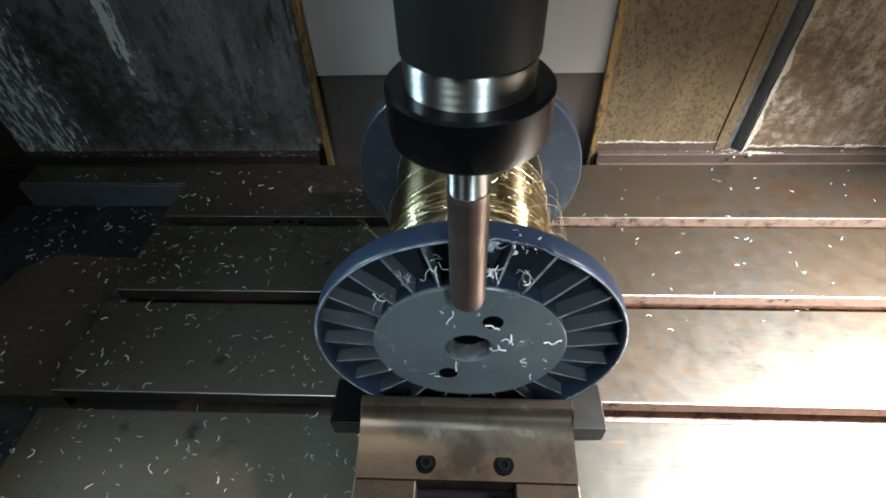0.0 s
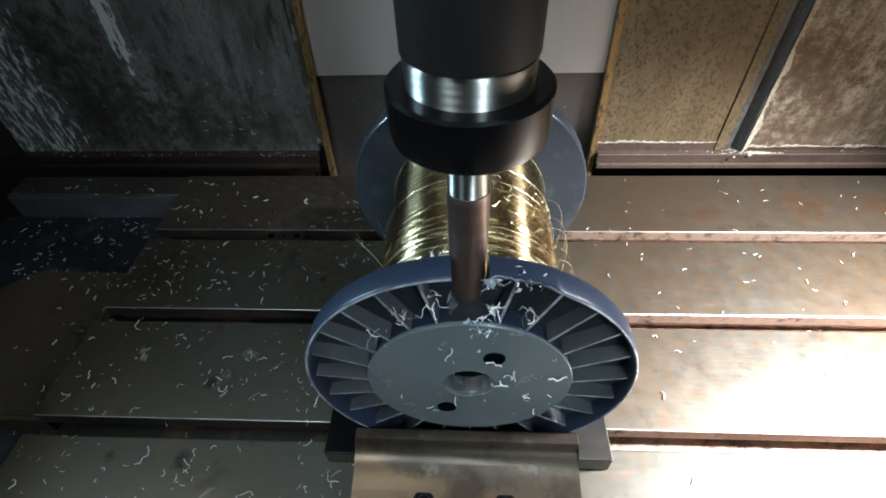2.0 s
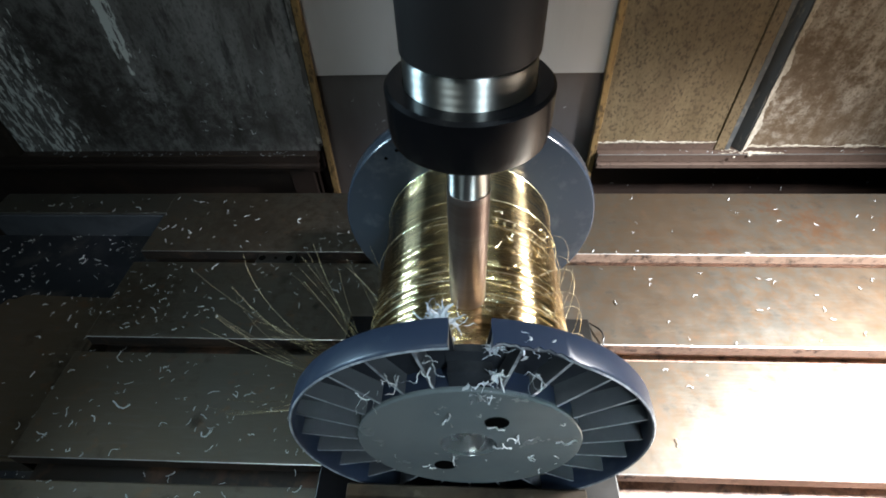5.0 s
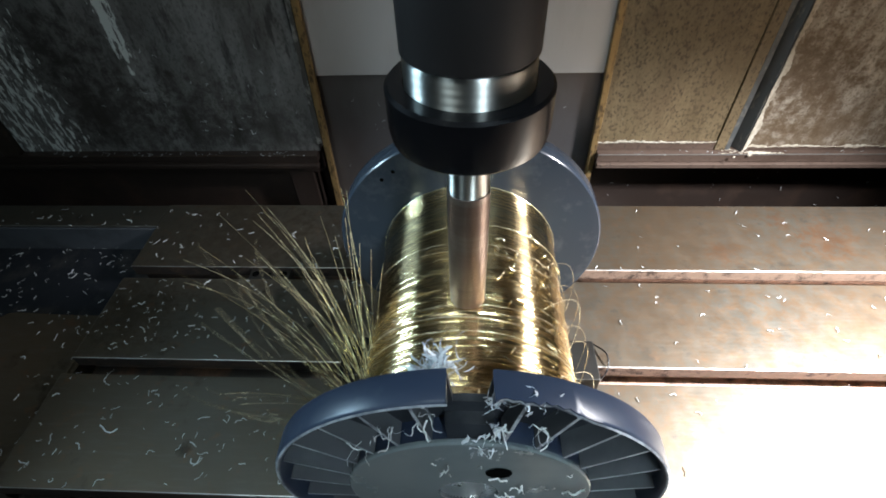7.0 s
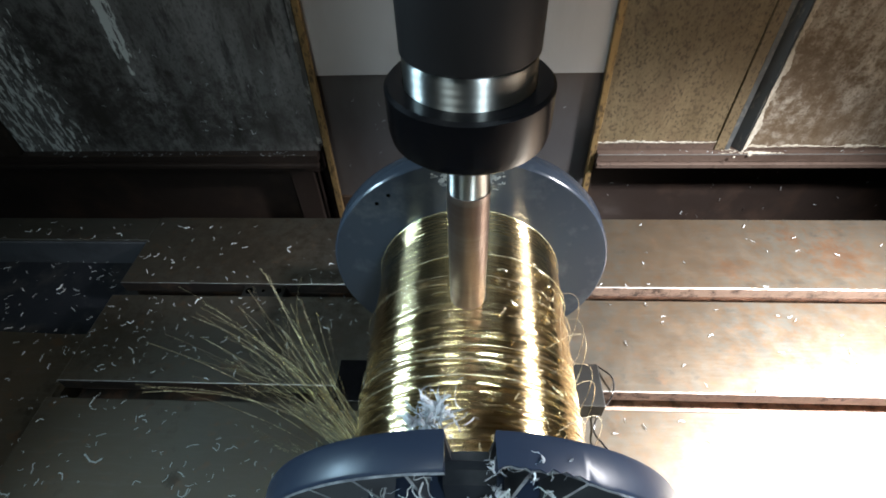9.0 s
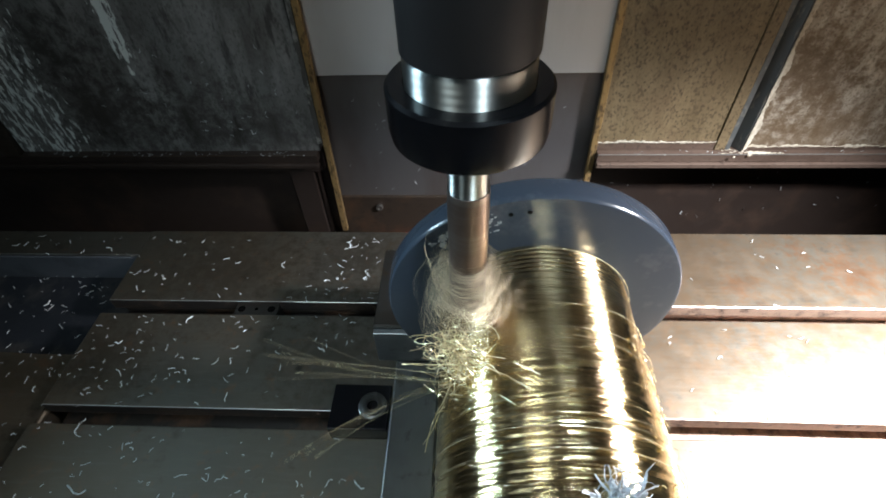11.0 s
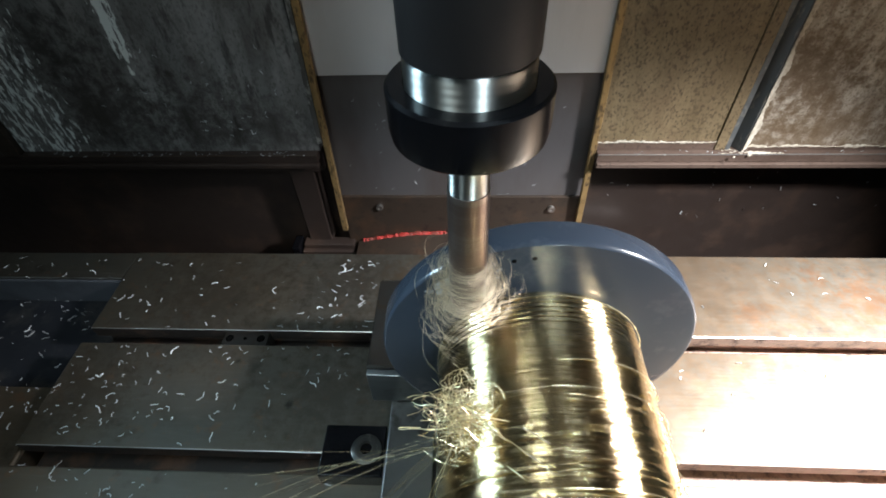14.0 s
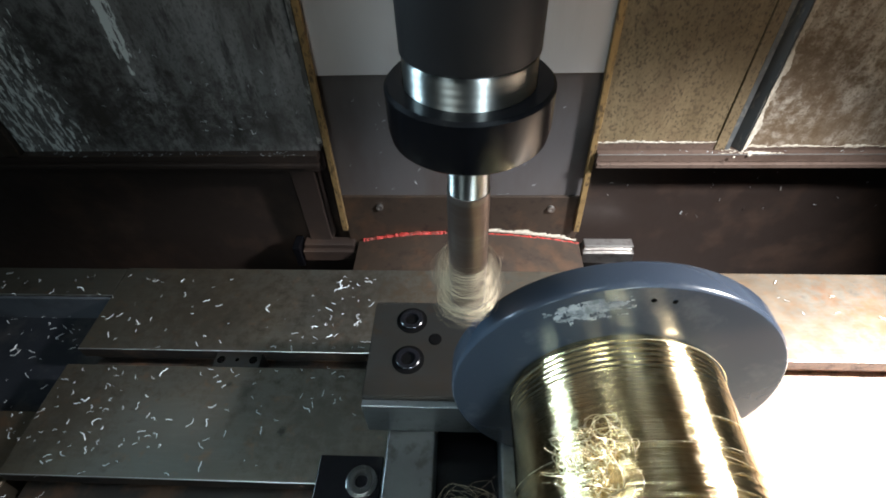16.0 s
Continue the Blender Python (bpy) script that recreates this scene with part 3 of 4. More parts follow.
# ---- the table and what is fixed on it ----
SLOTS = (0.3636, 0.2652, 0.1668, 0.0684, -0.0300)
LEFT, REAR, FRONT, RIGHT = -0.3170, 0.452, -0.13, 0.93
def table():
    t = group_of("machine_table", "worn cast-iron milling table with T-slots", "machine table")
    w, lip, deep = 0.0135, 0.012, 0.024
    edges = [REAR] + [e for s in SLOTS for e in (s, s - w)] + [FRONT]
    for i in range(0, len(edges), 2):
        y1, y0 = edges[i], edges[i + 1]
        x0 = LEFT
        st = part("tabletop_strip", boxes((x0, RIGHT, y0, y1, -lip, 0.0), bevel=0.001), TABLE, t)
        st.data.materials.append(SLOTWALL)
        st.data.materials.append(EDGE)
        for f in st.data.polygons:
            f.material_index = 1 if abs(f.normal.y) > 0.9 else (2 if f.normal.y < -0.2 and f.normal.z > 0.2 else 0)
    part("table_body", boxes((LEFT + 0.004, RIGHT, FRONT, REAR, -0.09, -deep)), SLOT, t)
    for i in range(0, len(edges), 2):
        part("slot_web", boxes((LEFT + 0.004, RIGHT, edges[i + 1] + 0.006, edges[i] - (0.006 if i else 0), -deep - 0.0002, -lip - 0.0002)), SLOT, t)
    # end apron with a drain pocket
    x0, x1 = -0.512, LEFT + 0.0035
    rim = part("end_rim", boxes((x0, LEFT - 0.0005, 0.4195, REAR, -0.09, -0.0012), bevel=0.001), TABLE, t, "raised rear rim beside the drain pocket")
    rim.data.materials.append(EDGE)
    for f in rim.data.polygons:
        f.material_index = 1 if f.normal.y < -0.2 and f.normal.z > 0.2 else 0
    part("pocket_wall", boxes((x0, x1, 0.4165, 0.4193, -0.09, -0.0030)), POCKET, t, "grey wall of the drain pocket")
    part("drain_pocket", boxes((x0 - 0.02, x1, FRONT, 0.4163, -0.09, -0.031), bevel=0.001), TROUGH, t, "dark drain pocket")
    # apron with a rounded outer corner
    out = [(LEFT - 0.0005, 0.168), (LEFT - 0.0005, 0.315)]
    out += [(-0.402 - 0.036 * math.sin(radians(a)), 0.279 + 0.036 * math.cos(radians(a))) for a in range(0, 91, 10)] + [(-0.438, 0.168)]
    bm = bmesh.new()
    lo, hi = [[bm.verts.new((x, y, z)) for x, y in out] for z in (-0.0312, -0.0085)]
    bm.faces.new(lo)
    top = bm.faces.new(hi)
    for k in range(len(out)):
        bm.faces.new((lo[k], lo[(k + 1) % len(out)], hi[(k + 1) % len(out)], hi[k]))
    bmesh.ops.bevel(bm, geom=list(top.edges), offset=0.003, segments=3, affect="EDGES")
    part("end_apron", bm, TABLE, t, "lower end apron with a rounded corner")
    # plate let into the first slot
    bm = boxes((-0.200, -0.1625, SLOTS[0] - w + 0.0004, SLOTS[0] - 0.0004, -0.020, -0.0012), bevel=0.0006)
    pl = part("slot_stop", bm, VISE, t, "small steel stop plate in the slot")
    for x, r in ((-0.1945, 0.0028), (-0.1685, 0.0028), (-0.1815, 0.0013)):
        part("hole", lathe(bmesh.new(), [(0, 0), (r, 0), (r * 1.2, -0.0004), (r * 1.2, -0.002), (0, -0.002)], at=(x, SLOTS[0] - w / 2, -0.0007), n=16), HOLE, pl)
    return t


def socket_screw(name, at, r, parent, mat=BLACK, label=""):
    x, y, z = at
    bm = lathe(bmesh.new(), [(r, -0.004), (r, 0.0005), (r * 0.92, 0.001), (r * 0.62, 0.001), (r * 0.56, 0.0004), (r * 0.52, -0.0035), (0, -0.0035)], at=at, n=24)
    ob = part(name, bm, mat, parent, label, True)
    if parent.parent is None:
        bm = bmesh.new()
        ring = [bm.verts.new((x + r * 0.5 * math.cos(k * math.pi / 3), y + r * 0.5 * math.sin(k * math.pi / 3), z - 0.0028)) for k in range(6)]
        bm.faces.new(ring)
        part("hex_socket", bm, HOLE, ob)
    return ob


def vise():
    v = group_of("machine_vise", "worn steel machine vise with the movable jaw in front", "vise")
    # bed rails and base
    for a, b in ((-0.0490, -0.0190), (0.0210, 0.0510)):
        part("bed_rail", boxes((a, b, -0.12, 0.37, 0.0004, 0.033), bevel=0.0012), RAIL, v, "ground steel bed rail")
    part("bed_floor", boxes((-0.0188, 0.0208, -0.12, 0.37, 0.0004, 0.008)), BLACK, v, "black bed floor")
    # fixed jaw
    bm = prism(bmesh.new(), [(0.2925, 0.0340), (0.2925, 0.0677), (0.2933, 0.0685), (0.362, 0.0685), (0.364, 0.0665), (0.364, 0.0340)], -0.0615, 0.0635)
    bmesh.ops.bevel(bm, geom=bm.edges[:], offset=0.0008, segments=2, affect="EDGES")
    fj = part("fixed_jaw", bm, VISE, v, "steel fixed jaw with socket screws")
    part("jaw_plate", boxes((-0.0612, 0.0632, 0.2878, 0.2924, 0.0338, 0.0664), bevel=0.0007), PLATE, fj, "paler ground steel jaw plate")
    for x in (-0.0360, 0.0380):
        for y in (0.3180, 0.3475):
            bm = lathe(bmesh.new(), [(0, 0.0004), (0.0094, 0.0004), (0.0100, 0.0), (0.0100, -0.001), (0, -0.001)], at=(x, y, 0.0689), n=28)
            part("counterbore", bm, HOLE, fj, "", True)
            socket_screw("socket_screw", (x, y, 0.0700), 0.0076, fj, BLACK)
    for x in (-0.0200, 0.0220):
        part("hole", lathe(bmesh.new(), [(0, 0), (0.0034, 0), (0.0042, -0.0004), (0.0042, -0.001), (0, -0.001)], at=(x, 0.3332, 0.0692), n=20), HOLE, fj)
    # movable jaw
    bm = prism(bmesh.new(), [(0.1372, 0.0335), (0.1372, 0.062), (0.1362, 0.063), (0.1308, 0.063), (0.1300, 0.0622), (0.1292, 0.0598), (0.1270, 0.0571), (0.1240, 0.0548), (0.1205, 0.0530), (0.1165, 0.0515), (0.1120, 0.0503), (0.1060, 0.0493), (0.0990, 0.0486), (0.0945, 0.0483), (0.0943, 0.0335)], -0.0625, 0.0625)
    bmesh.ops.bevel(bm, geom=[e for e in bm.edges if abs(e.verts[0].co.x - e.verts[1].co.x) < 1e-6], offset=0.0007, segments=1, affect="EDGES")
    mj = part("movable_jaw", bm, JAW, v, "brown-stained movable jaw", True)
    part("jaw_tail", boxes((-0.0625, -0.0275, -0.02, 0.0940, 0.0335, 0.0480), (0.0278, 0.0625, -0.02, 0.0940, 0.0335, 0.0480), bevel=0.0008), JAW, v, "slotted jaw tail")
    part("slot_floor", boxes((-0.0273, 0.0276, -0.02, 0.0938, 0.0335, 0.036)), BLACK, v, "black slot floor")
    part("slot_block", boxes((-0.024, 0.024, 0.02, 0.082, 0.0362, 0.0425), bevel=0.001), VISE, v)
    for x in (-0.0226, 0.0215):
        bm = lathe(bmesh.new(), [(0, 0.0004), (0.0054, 0.0004), (0.0058, 0.0), (0.0058, -0.002), (0, -0.002)], at=(x, 0.1032, 0.0491), n=24)
        part("counterbore", bm, HOLE, mj, "", True)
        socket_screw("socket_screw", (x, 0.1032, 0.0492), 0.0036, mj, BLACK)
    return v


def clamps():
    out = []
    for x, y, lab in ((-0.0730, 0.262, "black step clamp with a bright socket screw beside the vise"), (0.0750, 0.262, "black step clamp beside the vise"),
                      (-0.0715, 0.1560, "black clamp block beside the movable jaw"), (0.0725, 0.1560, "brown steel clamp block beside the movable jaw")):
        c = group_of("vise_clamp", lab, "clamp", pose(x, y, 0.0), group="clamps along the vise")
        mat = VISE if (x > 0) else BLACK
        part("block", boxes((-0.0205, 0.0205, -0.0165, 0.0165, 0.0004, 0.0165), bevel=0.0009), mat, c)
        if y > 0.2:
            part("washer", lathe(bmesh.new(), [(0.005, 0.0165), (0.0098, 0.0165), (0.0098, 0.0172), (0.0092, 0.0176), (0.005, 0.0176)], n=32, at=(0.0085 if x < 0 else -0.0085, 0.0005, 0)), BOLT, c, "worn steel washer", True)
            socket_screw("socket_screw", (0.0085 if x < 0 else -0.0085, 0.0005, 0.0182), 0.0074, c, BOLT, "worn bright socket screw")
        out.append(c)
    return out


# ---- the spool; its own space: axis along y, front face at y = 0 ----
FLANGE, HUBR, WIND, NOTCH = 0.0800, 0.0500, 0.0505, 5.4
def chewed(bm):
    """Ragged walls of the milled slot, and the rim's edge chewed back beside it."""
    for v in bm.verts:
        a, r = math.degrees(math.atan2(v.co.z, v.co.x)), v.co.xz.length
        if 56 < a < 90:
            u = min(1, (a - 56) / 16)
            u = u * u * (3 - 2 * u)
            back = u * (0.0022 + 0.0028 * noise.noise(Vector((a * 0.42, 3, 0))) + 0.0012 * noise.noise(Vector((a * 1.9, 7, r * 300))))
            if v.co.y < back:
                v.co.y = back + 0.15 * v.co.y
        end = min(abs(a - 90 - NOTCH), abs(a - 90 + NOTCH))
        if end < 2.5:
            j = (1 - end / 2.5) * (1.5 if a < 90 else 0.9) * (noise.noise(Vector((v.co.y * 420, r * 500, a * 0.02))) - 0.1)
            v.co = Matrix.Rotation(radians(j * (1 if a < 90 else -1)), 3, "Y") @ v.co


def spool():
    s = group_of("wire_spool", "slate plastic spool wound with brass wire", "wire spool", pose(SX, SY, SZ))
    a0, a1 = 90 + NOTCH, 450 - NOTCH
    bm = lathe(bmesh.new(), [(0.0782, 0.0004), (0.0790, 0.0), (0.0797, 0.0006), (FLANGE, 0.0016), (FLANGE, 0.0110), (0.0792, 0.0128), (0.0775, 0.0132), (0.0775, 0.0125), (0.0772, 0.002), (0.0782, 0.0004)], "Y", n=240, start=a0, end=a1)
    chewed(bm)
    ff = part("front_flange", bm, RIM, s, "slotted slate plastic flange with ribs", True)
    bm = lathe(bmesh.new(), [(0.0783, 0.0002), (0.0789, -0.0002), (0.0795, 0.0003), (0.0789, 0.0007), (0.0783, 0.0002)], "Y", n=240, start=a0, end=a1)
    chewed(bm)
    part("worn_edge", bm, WORN, ff, "pale worn front edge", True)
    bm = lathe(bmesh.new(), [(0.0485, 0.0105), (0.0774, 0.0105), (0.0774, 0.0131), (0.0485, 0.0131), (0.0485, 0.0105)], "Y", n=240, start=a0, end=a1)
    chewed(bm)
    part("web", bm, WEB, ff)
    for k in range(24):
        if k == 6:
            continue        # milled away with the slot
        ang = radians(1.0 + 15 * k)
        bm = bmesh.new()
        t = 0.0006
        pr = [(0.0498, 0.0016), (0.0773, 0.0038), (0.0773, 0.0106), (0.0498, 0.0106)]
        a = [bm.verts.new((r, y, -t)) for r, y in pr]
        b = [bm.verts.new((r, y, t)) for r, y in pr]
        bm.faces.new(a)
        bm.faces.new(b)
        for i in range(4):
            bm.faces.new((a[i], a[(i + 1) % 4], b[(i + 1) % 4], b[i]))
        bmesh.ops.rotate(bm, verts=bm.verts[:], cent=(0, 0, 0), matrix=Matrix.Rotation(-ang, 3, "Y"))
        rb = part("rib", bm, RIBS, ff)
        rb.data.materials.append(WORN)
        rb.data.polygons[2].material_index = 1
    bm = bmesh.new()
    # hub face with centre hole and two drive holes, as a ringed disc
    lathe(bm, [(0.0125, 0.0), (0.0494, 0.0), (HUBR, 0.0006), (HUBR, 0.0020), (0.0121, 0.0020), (0.0125, 0.0)], "Y", n=96)
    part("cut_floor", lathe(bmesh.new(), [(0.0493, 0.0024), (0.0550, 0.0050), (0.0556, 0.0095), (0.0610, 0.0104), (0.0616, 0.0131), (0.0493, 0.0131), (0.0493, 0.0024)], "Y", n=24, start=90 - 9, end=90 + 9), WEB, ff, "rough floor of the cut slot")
    hub = part("hub_disc", bm, HUB, s, "smooth grey hub disc", True)
    part("hub_body", lathe(bmesh.new(), [(0.0125, 0.0022), (0.0492, 0.0022), (0.0492, 0.0130), (0.0125, 0.0130)], "Y", n=96), RIM, hub, "slate plastic hub body", True)
    part("bore", lathe(bmesh.new(), [(0.0126, -0.0002), (0.0104, 0.0095)], "Y", n=48), BORE, hub, "shiny conical bore", True)
    part("deep_bore", lathe(bmesh.new(), [(0.0105, 0.0095), (0.0098, 0.10), (0.0, 0.10)], "Y", n=48), HOLE, hub, "black depth of the bore", True)
    for x, z in DRIVE:
        part("drive_hole", lathe(bmesh.new(), [(0, -0.0003), (0.0051, -0.0003), (0.0053, 0.0002), (0, 0.0002)], "Y", (x, 0, z), 24), HOLE, hub)
    bm = lathe(bmesh.new(), [(0.03, 0.1442), (0.0770, 0.1442), (0.0788, 0.1445), (0.0797, 0.1455), (FLANGE, 0.1470), (FLANGE, 0.1570), (0.079, 0.1590), (0.03, 0.1590), (0.03, 0.1442)], "Y", n=120)
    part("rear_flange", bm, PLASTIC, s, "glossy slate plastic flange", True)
    for a in (133, 126):
        part("pin_hole", lathe(bmesh.new(), [(0, -0.0002), (0.0011, -0.0002), (0.0012, 0.0002), (0, 0.0002)], "Y", (0.0715 * math.cos(radians(a)), 0.1442, 0.0715 * math.sin(radians(a))), 12), HOLE, s)
    # winding, with the shallow ridges of its layers
    prof, r = [(0.03, 0.0133)], random.Random(8)
    N = 250
    for i in range(N + 1):
        y = 0.0133 + (0.1440 - 0.0133) * i / N
        e = min(1.0, i / 7, (N - i) / 7)
        prof.append((WIND - 0.0012 * (1 - e) + (0.00036 * min(1, max(0, (140 - i) / 34)) + 0.00002) * noise.noise(Vector((i * 0.42, 0, 0))) + (0.00020 * math.sin((i - 217) * 1.26) if 217 < i < 247 else 0) + r.uniform(-0.00003, 0.00003), y))
    prof += [(0.03, 0.1440)]
    bm = lathe(bmesh.new(), prof, "Y", n=160)
    for v in bm.verts:
        if v.co.xz.length > 0.045:
            a, y = math.atan2(v.co.z, v.co.x), v.co.y
            torn = 0.16 + 0.84 * min(1, max(0, (0.100 - y) / 0.02))
            d = 0.00050 * noise.noise(Vector((1.5 * math.cos(a), 1.5 * math.sin(a), y * 330)))
            d += 0.00014 * noise.noise(Vector((6 * math.cos(a), 6 * math.sin(a), y * 900)))
            k = 1 + d * torn / v.co.xz.length
            v.co.x *= k
            v.co.z *= k
    part("winding", bm, BRASS, s, "bright brass wire winding", True)
    # loosened turns
    bm, r = bmesh.new(), random.Random(5)
    for i in range(12):
        y, off = r.uniform(0.018, 0.139), r.uniform(-0.004, 0.004)
        rr, a0, a1 = WIND + r.uniform(0.0002, 0.0012), r.uniform(0, 360), r.uniform(120, 330)
        lift = r.uniform(0, 0.0016)
        pts = [((rr + lift * math.sin(math.pi * k / 30)) * math.cos(radians(a0 + a1 * k / 30)) , y + off * math.sin(k / 9), (rr + lift * math.sin(math.pi * k / 30)) * math.sin(radians(a0 + a1 * k / 30))) for k in range(31)]
        pts = [(x, min(0.1435, max(0.0138, yy)), z) for x, yy, z in pts]
        tube(bm, pts, 0.00011, 4)
    for i in range(90):
        y, a0, a1 = r.uniform(0.016, 0.096), r.uniform(10, 190), r.uniform(5, 32)
        rr, wv = WIND + r.uniform(0.0001, 0.0005), r.gauss(0, 0.0011)
        tube(bm, [((rr + 0.0003 * math.sin(k)) * math.cos(radians(a0 + a1 * k / 10)), y + wv * math.sin(k / 3.5), (rr + 0.0003 * math.sin(k)) * math.sin(radians(a0 + a1 * k / 10))) for k in range(11)], 0.00008, 3)
    for i in range(6):
        y, side = 0.030 + 0.012 * i, 1
        rr = WIND + 0.0015
        tube(bm, [(side * (rr + 0.007 * math.sin(math.pi * k / 16)) * math.cos(radians(-25 + 75 * k / 16)), y + 0.016 * math.sin(math.pi * k / 16) * (1 + 0.3 * (i % 2)), (rr + 0.004 * math.sin(math.pi * k / 16)) * math.sin(radians(-25 + 75 * k / 16))) for k in range(17)], 0.0001, 4)
    tagged(part("loose_wire", bm, STRAND, s, "loose turns of brass wire"), kind="stuff")
    return s


DRIVE = ((0.0115, 0.0235), (-0.0113, -0.0250))

machine_back()
enclosure()
holder, mill = spindle()
bench = table()
vice = vise()
steps = clamps()
reel = spool()


# ---- swarf lying about ----
def swarf():
    rng, bm = random.Random(11), bmesh.new()
    n = 0
    while n < 800:
        x, y = rng.uniform(-0.505, -0.07), rng.uniform(0.03, 0.445)
        z = 0.0
        if any(s - 0.0135 < y < s for s in SLOTS) and x > LEFT:
            continue
        if x < LEFT:
            z = -0.0012 if y > 0.419 else (-0.0085 if x > -0.436 and 0.17 < y < 0.313 else -0.031)
        if noise.noise(Vector((x * 9, y * 9, 2))) < rng.uniform(-0.5, 0.25):
            continue
        curl(bm, rng, (x, y, z), rng.choice((0.002, 0.003, 0.004, 0.005, 0.0065, 0.009)) * rng.uniform(0.6, 1.2))
        n += 1
    for i in range(110):
        x, y = rng.uniform(0.10, 0.6), rng.uniform(0.18, 0.445)
        if any(s - 0.0135 < y < s for s in SLOTS):
            continue
        curl(bm, rng, (x, y, 0), rng.uniform(0.002, 0.006))
    tab = tagged(part("table_swarf", bm, CHIP), "white plastic swarf curls scattered over the table", "swarf", kind="stuff")
    bm = bmesh.new()
    for i in range(90):
        x = rng.uniform(-0.5, -0.19) if i < 66 else rng.uniform(0.16, 0.5)
        curl(bm, rng, (x, WY - 0.011 + rng.uniform(0, 0.008), 0.0038), rng.uniform(0.002, 0.005))
    tagged(part("ledge_swarf", bm, CHIP), "white swarf curls lying along the ledges", "swarf", kind="stuff")
    bm = bmesh.new()
    for i in range(95):
        if i >= 75:
            x, z, y = rng.gauss(0.36, 0.09), rng.uniform(-0.13, -0.05), WY + 0.030
        elif i < 35:
            x, z, y = rng.gauss(-0.28, 0.07), rng.uniform(0.02, 0.13), WY
            if x > -0.19 or x < -0.5:
                continue
        else:
            x, z, y = rng.uniform(-0.155, 0.14), rng.uniform(-0.07, 0.085), WY + 0.010
        one = bmesh.new()
        curl(one, rng, (0, 0, 0), rng.uniform(0.0025, 0.007))
        bmesh.ops.transform(one, matrix=pose(x, y, z, 90, 0, 0), verts=one.verts[:])
        me = bpy.data.meshes.new("tmp")
        one.to_mesh(me)
        one.free()
        bm.from_mesh(me)
        bpy.data.meshes.remove(me)
    tagged(part("wall_swarf", bm, CHIP), "white swarf curls stuck to the oily back panels", "swarf", kind="stuff")
    return tab


chips = swarf()


# ---- wire torn off the spool ----
def strands(rng, n, length, fan, thick, bend):
    """A brush of cut wires that leaves the origin along +y."""
    bm = bmesh.new()
    for i in range(n):
        if i % 5 == 0:
            lock = (rng.gauss(0, fan), rng.gauss(0, fan * 0.6), rng.gauss(bend, 0.35 * abs(bend) + 0.12), rng.gauss(0.1, 0.25), rng.uniform(0.6, 1.05))
        a, e = lock[0] + rng.gauss(0, 0.045), lock[1] + rng.gauss(0, 0.04)
        ln, k = length * lock[4] * rng.uniform(0.85, 1.08), 12
        ca, ce = lock[2] + rng.gauss(0, 0.14), lock[3] + rng.gauss(0, 0.10)
        p, pts = Vector((rng.gauss(0, 0.003), rng.gauss(0, 0.004), rng.gauss(0, 0.003))), []
        for s in range(k + 1):
            pts.append(p.copy())
            u = s / k
            aa, ee = a * (0.5 + 0.5 * u) + ca * u, e + ce * u
            p += ln / k * Vector((math.sin(aa) * math.cos(ee), math.cos(aa) * math.cos(ee), math.sin(ee)))
        tube(bm, pts, thick, 3)
    return bm


def coils(rng, n, r0, r1, z0, z1, wild, thick=0.00016):
    """Tangled loops about the z axis."""
    bm = bmesh.new()
    for i in range(n):
        r, z, tx, ty = rng.uniform(r0, r1), rng.uniform(z0, z1), rng.gauss(0, wild), rng.gauss(0, wild)
        a0, span, el = rng.uniform(0, 6.28), rng.uniform(2.5, 6.0), rng.uniform(0.75, 1.1)
        cx, cy = rng.gauss(0, wild * 0.005), rng.gauss(0, wild * 0.005)
        pts = []
        for s in range(19):
            a = a0 + span * s / 18
            rr = r * (1 + 0.12 * wild * math.sin(3 * a + i))
            x, y = rr * math.cos(a), rr * el * math.sin(a)
            pts.append((cx + x, cy + y, z + x * tx + y * ty + 0.0006 * math.sin(5 * a + i)))
        tube(bm, pts, thick, 3)
    return bm


HINGE = (-0.046, 0.034, -0.018)
rng = random.Random(21)
tuft_a = tagged(part("wire_tuft", strands(rng, 40, 0.13, 0.22, 0.00014, -0.35), STRAND, reel, "brush of cut brass wire ends"), kind="stuff")
tuft_b = tagged(part("wire_tuft", strands(rng, 15, 0.15, 0.36, 0.00012, 0.35), STRAND, reel, "sparse fan of cut brass wire ends"), kind="stuff")
tuft_c = tagged(part("wire_tuft", strands(rng, 14, 0.095, 0.40, 0.00009, -0.35), STRAND, reel, "short upright cut wire ends"), kind="stuff")
bm = coils(rng, 120, 0.0012, 0.0058, -0.010, 0.008, 0.9, 0.0001)
for k in range(46):
    a = rng.uniform(-0.9, 0.9)
    p, pts, d = Vector((0, 0, 0)), [], Vector((math.sin(a), rng.uniform(-1.2, 0.1), -math.cos(a) * 0.8)).normalized()
    for s in range(12):
        pts.append(p.copy())
        p += d * rng.uniform(0.0015, 0.0045)
        d = (d + Vector((rng.gauss(0, 0.12), rng.gauss(0, 0.12), rng.gauss(0, 0.12)))).normalized()
    tube(bm, pts, 0.00014, 3)
bm.transform(Matrix.Scale(1.25, 4))
knot = tagged(part("wire_knot", bm, KNOT, reel, "knot of tangled brass wire"), kind="stuff")
bm = coils(rng, 60, 0.002, 0.0075, -0.013, 0.009, 1.0, 0.0001)
pale = tagged(part("pale_wire", bm, STRAND, knot, "paler wire ends in the knot"), kind="stuff")
pale.matrix_basis = pose(0.001, -0.006, -0.002)
